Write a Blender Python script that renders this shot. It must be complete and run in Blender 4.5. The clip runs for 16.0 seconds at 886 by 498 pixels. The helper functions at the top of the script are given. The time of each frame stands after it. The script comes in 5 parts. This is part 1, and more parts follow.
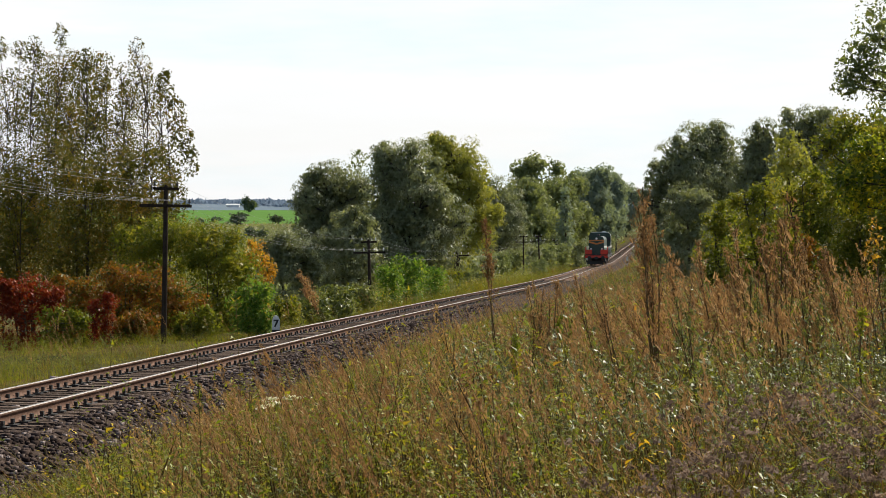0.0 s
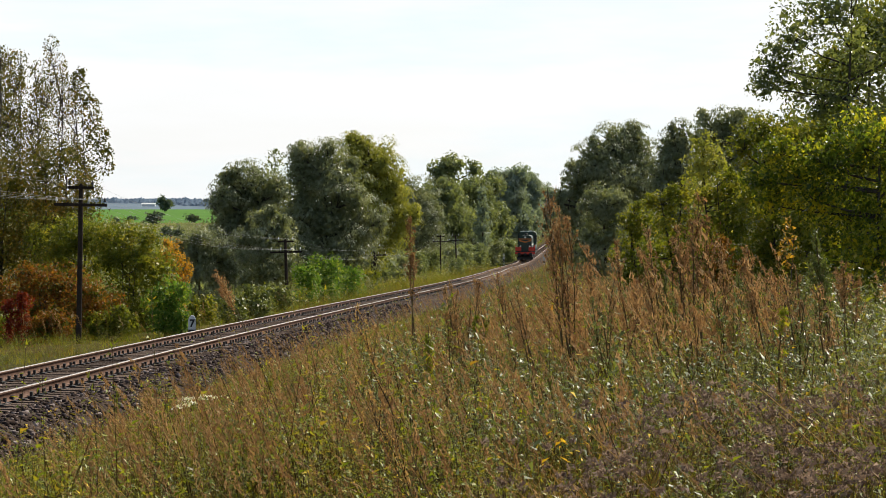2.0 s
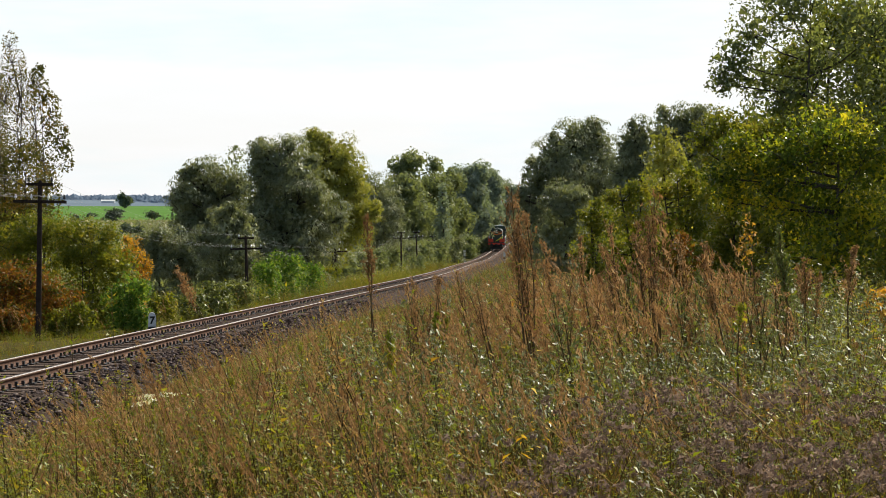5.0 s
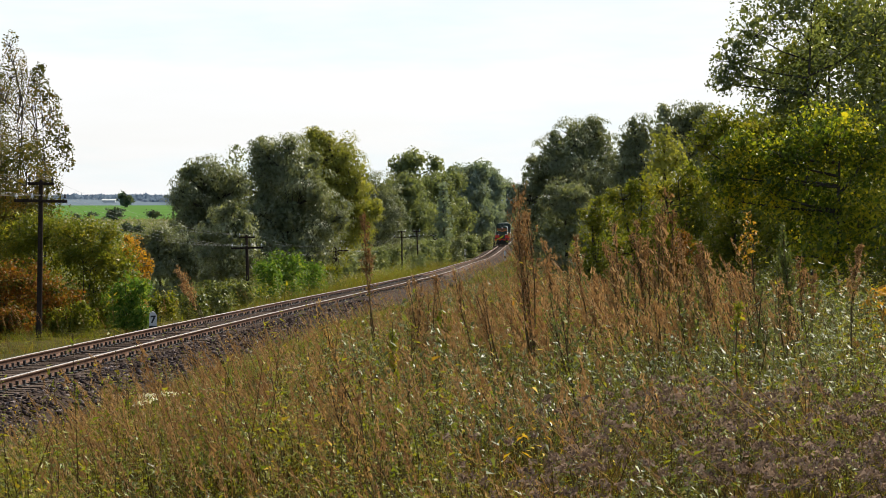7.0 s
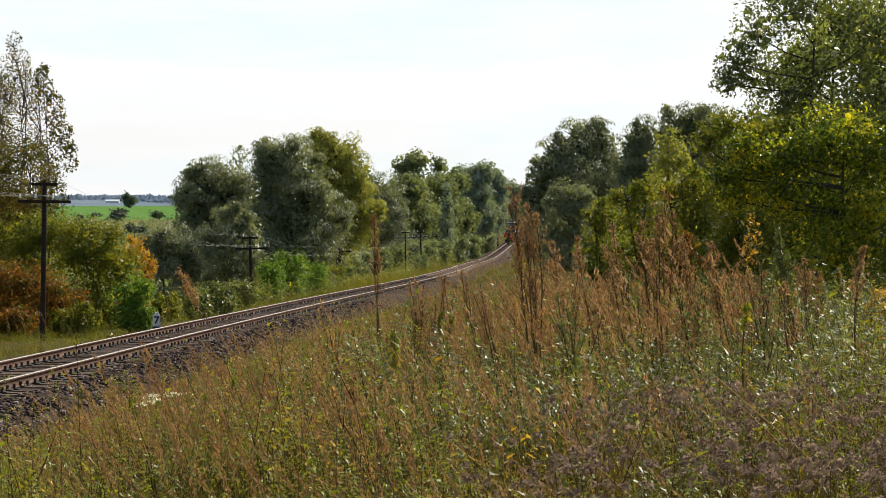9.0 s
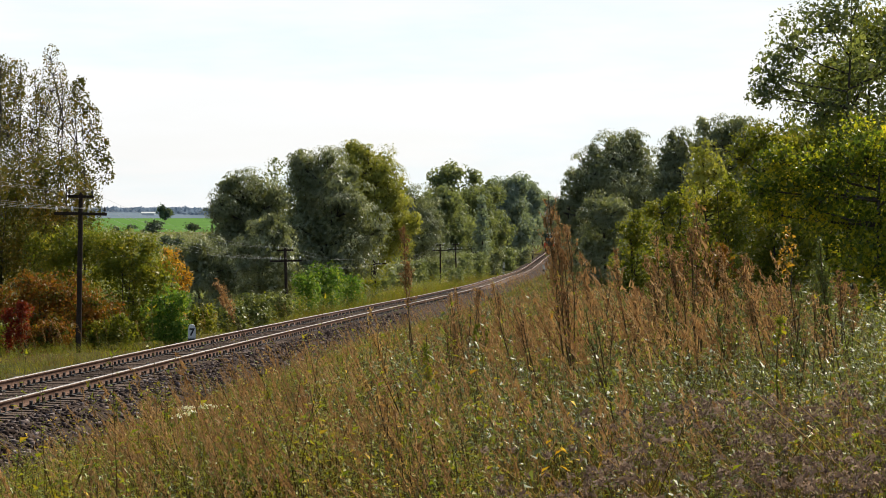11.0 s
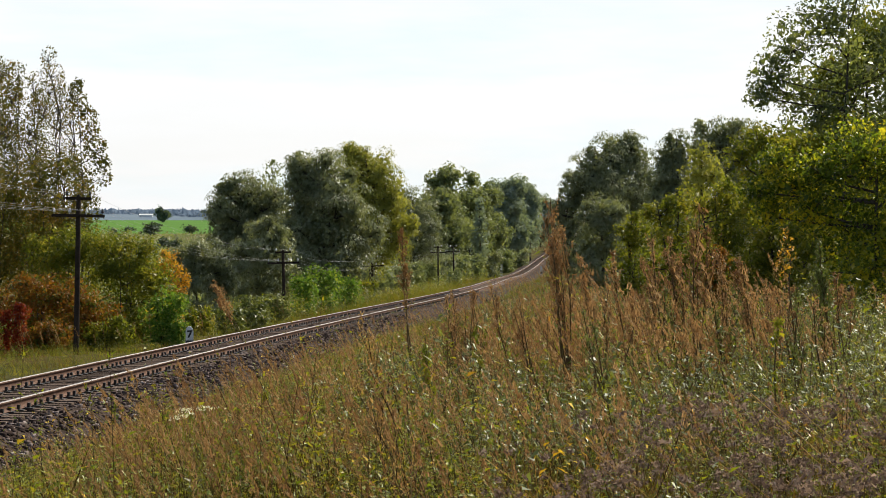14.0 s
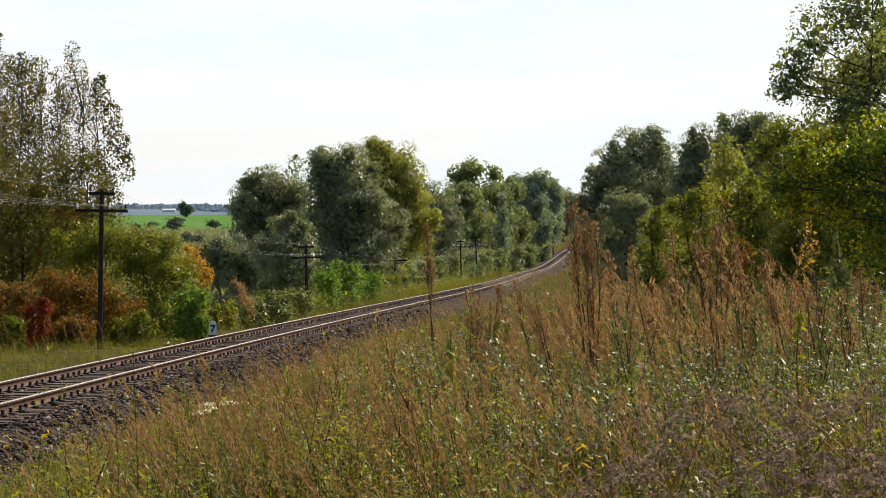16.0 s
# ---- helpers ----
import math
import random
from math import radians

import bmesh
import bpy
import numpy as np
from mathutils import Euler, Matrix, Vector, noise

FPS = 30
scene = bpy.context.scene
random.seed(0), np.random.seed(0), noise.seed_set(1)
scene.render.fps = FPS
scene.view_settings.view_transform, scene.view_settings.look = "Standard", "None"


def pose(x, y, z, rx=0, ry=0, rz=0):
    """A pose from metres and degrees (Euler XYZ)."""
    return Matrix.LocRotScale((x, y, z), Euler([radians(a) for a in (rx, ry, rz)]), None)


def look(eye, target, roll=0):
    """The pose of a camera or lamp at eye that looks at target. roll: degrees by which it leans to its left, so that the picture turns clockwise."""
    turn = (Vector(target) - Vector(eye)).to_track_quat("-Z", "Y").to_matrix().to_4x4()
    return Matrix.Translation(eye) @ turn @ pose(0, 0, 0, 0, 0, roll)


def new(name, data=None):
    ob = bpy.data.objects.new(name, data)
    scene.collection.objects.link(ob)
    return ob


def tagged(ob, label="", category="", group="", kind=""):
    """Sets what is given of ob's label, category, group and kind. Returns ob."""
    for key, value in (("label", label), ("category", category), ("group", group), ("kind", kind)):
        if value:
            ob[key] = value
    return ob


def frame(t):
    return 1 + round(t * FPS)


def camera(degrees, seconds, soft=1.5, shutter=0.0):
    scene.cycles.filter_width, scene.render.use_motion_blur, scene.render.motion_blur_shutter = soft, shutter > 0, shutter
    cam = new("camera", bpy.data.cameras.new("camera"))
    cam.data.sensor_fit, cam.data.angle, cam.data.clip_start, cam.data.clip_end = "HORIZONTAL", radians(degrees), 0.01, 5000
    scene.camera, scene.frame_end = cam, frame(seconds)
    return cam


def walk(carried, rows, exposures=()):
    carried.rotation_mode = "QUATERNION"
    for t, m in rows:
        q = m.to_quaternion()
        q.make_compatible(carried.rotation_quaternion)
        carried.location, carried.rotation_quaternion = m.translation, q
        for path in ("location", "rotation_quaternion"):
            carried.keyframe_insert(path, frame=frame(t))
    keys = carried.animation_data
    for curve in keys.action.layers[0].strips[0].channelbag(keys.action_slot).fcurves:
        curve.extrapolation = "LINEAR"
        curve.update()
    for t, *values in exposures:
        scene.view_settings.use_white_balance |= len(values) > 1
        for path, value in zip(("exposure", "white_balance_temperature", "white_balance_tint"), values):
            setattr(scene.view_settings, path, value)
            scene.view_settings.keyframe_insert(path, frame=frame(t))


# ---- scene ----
cam = camera(24.572, 16.0, soft=0.9)

PITCH = -0.6525
EYE = (0.0, 0.0, 3.0)
# seconds, turn to the right, tilt up, lean (degrees)
PATH = (
    (0.0, 0.000, 0.000, 0.000),
    (0.1, 0.320, -0.005, -0.005),
    (0.2, 0.841, -0.011, -0.009),
    (0.3, 1.209, -0.016, -0.014),
    (0.4, 1.424, -0.022, -0.019),
    (0.5, 1.523, -0.027, -0.024),
    (0.8, 1.515, -0.030, -0.048),
    (1.0, 1.502, -0.033, -0.065),
    (1.1, 1.710, -0.033, -0.063),
    (1.2, 1.832, -0.034, -0.061),
    (1.3, 1.977, -0.034, -0.060),
    (1.4, 2.133, -0.035, -0.058),
    (1.5, 2.201, -0.035, -0.056),
    (1.7, 2.371, -0.026, -0.058),
    (2.0, 2.336, -0.012, -0.062),
    (2.1, 2.340, -0.028, -0.070),
    (2.2, 2.340, 0.115, -0.096),
    (2.3, 2.316, 0.195, -0.113),
    (2.4, 2.304, 0.275, -0.130),
    (2.5, 2.265, 0.381, -0.147),
    (2.6, 2.316, 0.354, -0.142),
    (2.7, 2.561, 0.327, -0.138),
    (2.8, 2.982, 0.300, -0.134),
    (2.9, 3.398, 0.273, -0.129),
    (3.0, 3.590, 0.246, -0.125),
    (3.1, 3.590, 0.212, -0.115),
    (3.2, 3.590, 0.177, -0.105),
    (3.3, 3.590, 0.143, -0.095),
    (3.4, 3.590, 0.109, -0.084),
    (3.5, 3.556, 0.075, -0.074),
    (4.0, 3.488, -0.021, -0.041),
    (4.2, 3.480, -0.045, -0.030),
    (6.3, 3.408, -0.140, 0.020),
    (6.5, 3.407, -0.132, 0.015),
    (7.0, 3.422, -0.138, 0.047),
    (7.5, 3.427, -0.137, 0.031),
    (8.0, 3.424, -0.102, 0.023),
    (8.5, 3.385, -0.074, 0.013),
    (9.0, 3.323, -0.115, 0.008),
    (9.2, 3.305, -0.130, 0.000),
    (11.3, 2.290, 0.262, -0.030),
    (11.5, 2.299, 0.264, -0.026),
    (12.0, 2.310, 0.293, -0.043),
    (12.3, 2.328, 0.248, -0.005),
    (12.5, 1.617, 0.219, 0.021),
    (12.7, 1.929, 0.197, -0.042),
    (12.8, 2.273, 0.187, -0.073),
    (13.0, 2.822, 0.166, -0.135),
    (13.2, 3.297, 0.201, -0.106),
    (13.5, 3.327, 0.254, -0.062),
    (13.7, 2.952, 0.269, -0.058),
    (14.0, 2.404, 0.293, -0.053),
    (14.5, 2.062, 0.275, -0.033),
    (15.0, 1.809, 0.221, -0.012),
    (15.5, 1.791, 0.170, -0.013),
    (16.0, 1.764, 0.137, 0.026),
)


def heading(yaw, pitch, lean):
    a, b = radians(yaw), radians(PITCH + pitch)
    way = Vector((math.sin(a) * math.cos(b), math.cos(a) * math.cos(b), math.sin(b)))
    return look(EYE, Vector(EYE) + way, -lean)


walk(cam, [(t, heading(a, b, c)) for t, a, b, c in PATH])

# ---- light ----
SUN_TURN, SUN_HIGH = radians(44), radians(42)
world = bpy.data.worlds.new("sky")
scene.world = world
world.use_nodes = True
wn = world.node_tree.nodes
wl = world.node_tree.links
sky = wn.new("ShaderNodeTexSky")
sky.sky_type, sky.sun_disc = "NISHITA", False
sky.sun_elevation, sky.sun_rotation = SUN_HIGH, SUN_TURN
sky.altitude, sky.dust_density = 150, 2.0
sky_level = wn.new("ShaderNodeVectorMath")
sky_level.operation = "SCALE"
sky_level.inputs["Scale"].default_value = 0.095
wl.new(sky.outputs[0], sky_level.inputs[0])
where = wn.new("ShaderNodeTexCoord")
stretch = wn.new("ShaderNodeMapping")
stretch.inputs["Scale"].default_value = (1.2, 1.2, 7.0)
wl.new(where.outputs["Generated"], stretch.inputs[0])
cloud = wn.new("ShaderNodeTexNoise")
cloud.inputs["Scale"].default_value = 2.4
cloud.inputs["Detail"].default_value = 5
cloud.inputs["Roughness"].default_value = 0.55
wl.new(stretch.outputs[0], cloud.inputs["Vector"])
cover = wn.new("ShaderNodeMapRange")
cover.inputs["From Min"].default_value, cover.inputs["From Max"].default_value = 0.30, 0.52
cover.inputs["To Min"].default_value, cover.inputs["To Max"].default_value = 0.82, 1.0
wl.new(cloud.outputs[0], cover.inputs[0])
veil = wn.new("ShaderNodeMix")
veil.data_type = "RGBA"
# the thin bright cloud lies before the sun; behind, the sky is clearer
apart = wn.new("ShaderNodeSeparateXYZ")
wl.new(where.outputs["Generated"], apart.inputs[0])
side = wn.new("ShaderNodeMapRange")
side.interpolation_type = "SMOOTHSTEP"
side.inputs["From Min"].default_value, side.inputs["From Max"].default_value = 0.2, 0.85
side.inputs["To Min"].default_value, side.inputs["To Max"].default_value = 0.05, 1.0
wl.new(apart.outputs["Y"], side.inputs[0])
both = wn.new("ShaderNodeMath")
both.operation = "MULTIPLY"
wl.new(cover.outputs[0], both.inputs[0])
wl.new(side.outputs[0], both.inputs[1])
wl.new(both.outputs[0], veil.inputs[0])
wl.new(sky_level.outputs[0], veil.inputs[6])
# the cloud is thin in places and lets the blue through
gap = wn.new("ShaderNodeTexNoise")
gap.inputs["Scale"].default_value = 3.1
gap.inputs["Detail"].default_value = 5
gap.inputs["Roughness"].default_value = 0.6
wl.new(stretch.outputs[0], gap.inputs["Vector"])
tone = wn.new("ShaderNodeValToRGB")
tone.color_ramp.elements[0].position, tone.color_ramp.elements[0].color = 0.38, (0.66, 0.73, 0.752, 1)
tone.color_ramp.elements[1].position, tone.color_ramp.elements[1].color = 0.53, (0.735, 0.74, 0.745, 1)
wl.new(gap.outputs[0], tone.inputs[0])
wl.new(tone.outputs[0], veil.inputs[7])
wl.new(veil.outputs[2], wn["Background"].inputs[0])
wn["Background"].inputs[1].default_value = 1.0

sun = new("sun", bpy.data.lights.new("sun", "SUN"))
sun.data.energy, sun.data.angle, sun.data.color = 5.0, radians(0.6), (1.0, 0.92, 0.77)
sun.matrix_world = look((0, 0, 50), Vector((0, 0, 50)) - Vector((math.sin(SUN_TURN) * math.cos(SUN_HIGH), math.cos(SUN_TURN) * math.cos(SUN_HIGH), math.sin(SUN_HIGH))))
scene.view_settings.exposure = 0.45


# ---- materials ----
def material(name):
    m = bpy.data.materials.new(name)
    m.use_nodes = True
    return m, m.node_tree.nodes, m.node_tree.links, m.node_tree.nodes["Principled BSDF"]


def ramp_node(n, stops):
    r = n.new("ShaderNodeValToRGB")
    while len(r.color_ramp.elements) < len(stops):
        r.color_ramp.elements.new(0.5)
    for e, (at, c) in zip(r.color_ramp.elements, stops):
        e.position, e.color = at, (*c, 1)
    return r


def leaf_material(name, stops, through_light=0.35, gloss=0.45, patch=0.0, tint=(1.6, 1.5, 0.65), shine=0.12, each=0.45):
    """Leaves: every one a little different, light shines through, a waxy gloss. patch: size of the drifts of colour."""
    m, n, l, b = material(name)
    geo = n.new("ShaderNodeNewGeometry")
    r = ramp_node(n, stops)
    value = geo.outputs["Random Per Island"]
    if patch:
        spot = n.new("ShaderNodeTexNoise")
        spot.inputs["Scale"].default_value = 1.0 / patch
        spot.inputs["Detail"].default_value = 3
        l.new(geo.outputs["Position"], spot.inputs["Vector"])
        mid = n.new("ShaderNodeMath")
        mid.operation = "MULTIPLY_ADD"
        mid.inputs[1].default_value, mid.inputs[2].default_value = each, -0.125 - each * 0.5
        l.new(value, mid.inputs[0])
        add = n.new("ShaderNodeMath")
        add.operation = "MULTIPLY_ADD"
        add.inputs[1].default_value = 1.25
        l.new(spot.outputs[0], add.inputs[0])
        l.new(mid.outputs[0], add.inputs[2])
        value = add.outputs[0]
    l.new(value, r.inputs[0])
    l.new(r.outputs[0], b.inputs["Base Color"])
    b.inputs["Roughness"].default_value = gloss
    b.inputs["Specular IOR Level"].default_value = shine
    t = n.new("ShaderNodeBsdfTranslucent")
    warm = n.new("ShaderNodeMix")
    warm.data_type, warm.blend_type = "RGBA", "MULTIPLY"
    warm.inputs[0].default_value = 1.0
    warm.inputs[7].default_value = (*tint, 1)
    l.new(r.outputs[0], warm.inputs[6])
    l.new(warm.outputs[2], t.inputs[0])
    mix = n.new("ShaderNodeMixShader")
    mix.inputs[0].default_value = through_light
    l.new(b.outputs[0], mix.inputs[1])
    l.new(t.outputs[0], mix.inputs[2])
    l.new(mix.outputs[0], n["Material Output"].inputs[0])
    return m


def rough_material(name, stops, scale, roughness=0.85, bump=0.3, metal=0.0, fine=6.0, per_object=0.0):
    """Two scales of noise for colour, the finer one for relief too."""
    m, n, l, b = material(name)
    where = n.new("ShaderNodeTexCoord")
    big = n.new("ShaderNodeTexNoise")
    big.inputs["Scale"].default_value = scale
    big.inputs["Detail"].default_value = 6
    small = n.new("ShaderNodeTexNoise")
    small.inputs["Scale"].default_value = scale * fine
    small.inputs["Detail"].default_value = 5
    for x in (big, small):
        l.new(where.outputs["Object"], x.inputs["Vector"])
    mix = n.new("ShaderNodeMath")
    mix.operation = "MULTIPLY_ADD"
    mix.inputs[1].default_value = 0.5
    half = n.new("ShaderNodeMath")
    half.operation = "MULTIPLY"
    half.inputs[1].default_value = 0.5
    l.new(small.outputs[0], half.inputs[0])
    l.new(big.outputs[0], mix.inputs[0])
    l.new(half.outputs[0], mix.inputs[2])
    value = mix.outputs[0]
    if per_object:
        info = n.new("ShaderNodeObjectInfo")
        shift = n.new("ShaderNodeMath")
        shift.operation = "MULTIPLY_ADD"
        shift.inputs[1].default_value = per_object
        l.new(info.outputs["Random"], shift.inputs[0])
        l.new(value, shift.inputs[2])
        value = shift.outputs[0]
    r = ramp_node(n, stops)
    l.new(value, r.inputs[0])
    l.new(r.outputs[0], b.inputs["Base Color"])
    b.inputs["Roughness"].default_value, b.inputs["Metallic"].default_value = roughness, metal
    b.inputs["Specular IOR Level"].default_value = 0.03 if roughness > 0.65 else 0.5
    bp = n.new("ShaderNodeBump")
    bp.inputs["Strength"].default_value, bp.inputs["Distance"].default_value = bump, 0.02
    l.new(small.outputs[0], bp.inputs["Height"])
    l.new(bp.outputs[0], b.inputs["Normal"])
    return m


BARK = rough_material("bark", [(0.3, (0.03, 0.025, 0.02)), (0.7, (0.11, 0.095, 0.08))], 3.0)
OLD_WOOD = rough_material("old_wood", [(0.3, (0.016, 0.012, 0.009)), (0.7, (0.055, 0.042, 0.034))], 4.0, per_object=0.1)
SLEEPER = rough_material("tarred_wood", [(0.35, (0.032, 0.022, 0.017)), (0.75, (0.13, 0.095, 0.075))], 3.0, per_object=0.3)
RUST = rough_material("rusty_steel", [(0.3, (0.075, 0.045, 0.034)), (0.7, (0.2, 0.125, 0.095))], 5.0, 0.7)
POLISHED = rough_material("worn_rail_top", [(0.2, (0.25, 0.22, 0.2)), (0.8, (0.46, 0.43, 0.41))], 2.0, 0.42, 0.05, 1.0)
STONES = rough_material("ballast_stone", [(0.35, (0.012, 0.008, 0.006)), (0.5, (0.046, 0.032, 0.025)), (0.65, (0.115, 0.086, 0.072))], 4.0, 0.95, 1.0)
WHITEWASH = rough_material("whitewashed_concrete", [(0.3, (0.5, 0.5, 0.48)), (0.6, (0.8, 0.8, 0.78))], 5.0)
BLACK = rough_material("black_paint", [(0.3, (0.008, 0.008, 0.009)), (0.7, (0.03, 0.03, 0.03))], 5.0, 0.5)
PORCELAIN = rough_material("white_porcelain", [(0.3, (0.7, 0.7, 0.68)), (0.7, (0.85, 0.85, 0.83))], 8.0, 0.15, 0.02)
WIRE = rough_material("weathered_wire", [(0.3, (0.14, 0.14, 0.14)), (0.7, (0.26, 0.26, 0.26))], 5.0, 0.6, 0.1, 0.2)
GREEN_PAINT = rough_material("dark_green_paint", [(0.3, (0.012, 0.03, 0.022)), (0.7, (0.03, 0.06, 0.045))], 2.0, 0.4, 0.05)
ORANGE_PAINT = rough_material("orange_paint", [(0.3, (0.55, 0.16, 0.03)), (0.7, (0.7, 0.25, 0.05))], 2.0, 0.45, 0.05)
RED_PAINT = rough_material("red_paint", [(0.3, (0.55, 0.03, 0.015)), (0.7, (0.75, 0.06, 0.03))], 2.0, 0.4, 0.05)
LIGHT_PAINT = rough_material("light_grey_paint", [(0.3, (0.5, 0.52, 0.5)), (0.7, (0.65, 0.66, 0.64))], 2.0, 0.4, 0.05)

# grey-green with blue raised: some distance haze is put into the colour
WILLOW = leaf_material("willow_leaves", [(0.0, (0.07, 0.09, 0.043)), (0.5, (0.19, 0.215, 0.12)), (1.0, (0.42, 0.44, 0.3))], 0.28, 0.45, patch=1.2, shine=0.25, each=0.15)
WILLOW_YELLOW = leaf_material("yellowing_willow_leaves", [(0.0, (0.13, 0.15, 0.03)), (0.6, (0.3, 0.31, 0.07)), (1.0, (0.5, 0.47, 0.13))], 0.34, patch=1.5, each=0.2)
# lifted and bluer, as haze over the valley is part of this colour
POPLAR = leaf_material("poplar_leaves", [(0.0, (0.12, 0.155, 0.075)), (0.6, (0.2, 0.235, 0.115)), (1.0, (0.32, 0.33, 0.18))], 0.34, patch=2.5, each=0.22)
ASPEN = leaf_material("turning_aspen_leaves", [(0.0, (0.04, 0.05, 0.012)), (0.5, (0.105, 0.105, 0.02)), (0.8, (0.2, 0.135, 0.028)), (1.0, (0.38, 0.22, 0.045))], 0.32, patch=1.4)
GREEN = leaf_material("green_leaves", [(0.0, (0.055, 0.078, 0.01)), (0.5, (0.13, 0.155, 0.02)), (0.8, (0.24, 0.225, 0.035)), (1.0, (0.42, 0.32, 0.045))], 0.45, patch=0.9, shine=0.2)
BRIGHT = leaf_material("bright_green_leaves", [(0.0, (0.06, 0.13, 0.02)), (0.7, (0.13, 0.22, 0.04)), (1.0, (0.25, 0.3, 0.06))], 0.4)
MAPLE = leaf_material("maple_leaves", [(0.0, (0.03, 0.055, 0.01)), (0.45, (0.085, 0.125, 0.016)), (0.66, (0.3, 0.31, 0.025)), (1.0, (0.65, 0.5, 0.035))], 0.6, 0.33, patch=1.0, shine=0.4)
TALL = leaf_material("grey_green_maple_leaves", [(0.0, (0.055, 0.08, 0.035)), (0.5, (0.125, 0.155, 0.07)), (1.0, (0.26, 0.29, 0.12))], 0.5, 0.35, patch=1.0, shine=0.4)
GOLD = leaf_material("golden_leaves", [(0.0, (0.25, 0.16, 0.03)), (0.6, (0.45, 0.26, 0.04)), (1.0, (0.55, 0.3, 0.05))], 0.4)
RUSSET = leaf_material("russet_leaves", [(0.0, (0.05, 0.07, 0.012)), (0.35, (0.1, 0.1, 0.016)), (0.55, (0.2, 0.085, 0.02)), (0.75, (0.25, 0.11, 0.022)), (1.0, (0.34, 0.24, 0.035))], 0.35, patch=0.7)
CRIMSON = leaf_material("crimson_leaves", [(0.0, (0.06, 0.014, 0.006)), (0.55, (0.19, 0.028, 0.013)), (0.85, (0.27, 0.07, 0.02)), (1.0, (0.2, 0.15, 0.025))], 0.3, patch=0.7)

RUSTY = leaf_material("dry_rust_brown_seed_plumes", [(0.0, (0.13, 0.068, 0.033)), (0.4, (0.27, 0.155, 0.068)), (0.7, (0.41, 0.265, 0.125)), (1.0, (0.56, 0.42, 0.23))], 0.36, 0.6, tint=(1.2, 1.08, 0.85), patch=1.1, shine=0.05)
DRY_STEM = leaf_material("dark_dry_stems", [(0.0, (0.04, 0.025, 0.012)), (0.6, (0.1, 0.07, 0.03)), (1.0, (0.24, 0.18, 0.08))], 0.05, 0.6)
FORB = leaf_material("weed_leaves", [(0.0, (0.04, 0.07, 0.005)), (0.4, (0.155, 0.195, 0.018)), (0.65, (0.28, 0.27, 0.028)), (0.85, (0.26, 0.18, 0.03)), (1.0, (0.34, 0.15, 0.03))], 0.38, 0.45, patch=0.6, shine=0.2)
GREY_FORB = leaf_material("grey_green_weed_leaves", [(0.0, (0.055, 0.08, 0.022)), (0.6, (0.14, 0.165, 0.055)), (1.0, (0.28, 0.3, 0.15))], 0.32, 0.42, patch=0.7, shine=0.18)
SPENT = leaf_material("spent_purple_brown_flower_heads", [(0.0, (0.085, 0.06, 0.05)), (0.6, (0.2, 0.145, 0.112)), (1.0, (0.37, 0.285, 0.23))], 0.38, 0.8, tint=(1.2, 1.1, 0.95), shine=0.03)
GRASS = leaf_material("autumn_grass_blades", [(0.0, (0.035, 0.04, 0.006)), (0.35, (0.085, 0.072, 0.015)), (0.65, (0.2, 0.11, 0.03)), (1.0, (0.44, 0.28, 0.1))], 0.3, 0.5, patch=0.8)
GREEN_GRASS = leaf_material("green_grass_blades", [(0.0, (0.06, 0.085, 0.012)), (0.5, (0.15, 0.165, 0.025)), (1.0, (0.32, 0.26, 0.055))], 0.42, 0.5, patch=1.2)
PETAL = leaf_material("white_petals", [(0.0, (0.6, 0.6, 0.55)), (1.0, (0.85, 0.84, 0.8))], 0.3, 0.6)
YELLOW = leaf_material("yellow_flowers", [(0.0, (0.5, 0.3, 0.02)), (1.0, (0.7, 0.5, 0.05))], 0.3, 0.6)
# pale blue-green: the haze before far trees is painted into the leaf colour
HAZE_TINTED = leaf_material("haze_tinted_leaves", [(0.0, (0.14, 0.19, 0.165)), (1.0, (0.29, 0.34, 0.26))], 0.32, 0.7, patch=4.0, each=0.2)
# the blue is distance haze put into the forest's own colour
HAZE_RIDGE_LEAVES = leaf_material("haze_blue_leaves", [(0.0, (0.13, 0.18, 0.24)), (1.0, (0.17, 0.22, 0.29))], 0.5, 0.9, tint=(1, 1, 1))
STRAW = leaf_material("ochre_straw_plumes", [(0.0, (0.22, 0.13, 0.045)), (0.6, (0.38, 0.25, 0.09)), (1.0, (0.5, 0.36, 0.16))], 0.5, 0.7, tint=(1.2, 1.1, 0.8), shine=0.0)
# the bluish cast of distance is put into these dark leaves
FIELD_TREES = leaf_material("field_tree_leaves", [(0.0, (0.06, 0.09, 0.065)), (1.0, (0.12, 0.15, 0.1))], 0.2, 0.7)


# ---- the plan: the railway's line and the lie of the land ----
LINE_Y = [-80, 0, 30, 60, 90, 130, 180, 240, 300, 360, 420, 480, 560, 700, 900]
LINE_X = [-19.0, -10.4, -7.2, -3.85, -0.15, 5.0, 10.8, 16.85, 24.0, 30.9, 37.6, 44.6, 54.2, 71.5, 97.0]
RAIL_Z = [1.49, 0.6, 0.27, -0.07, -0.4, -0.84, -1.4, -2.06, -2.43, -2.27, -1.96, -1.5, -0.6, 1.4, 5.0]


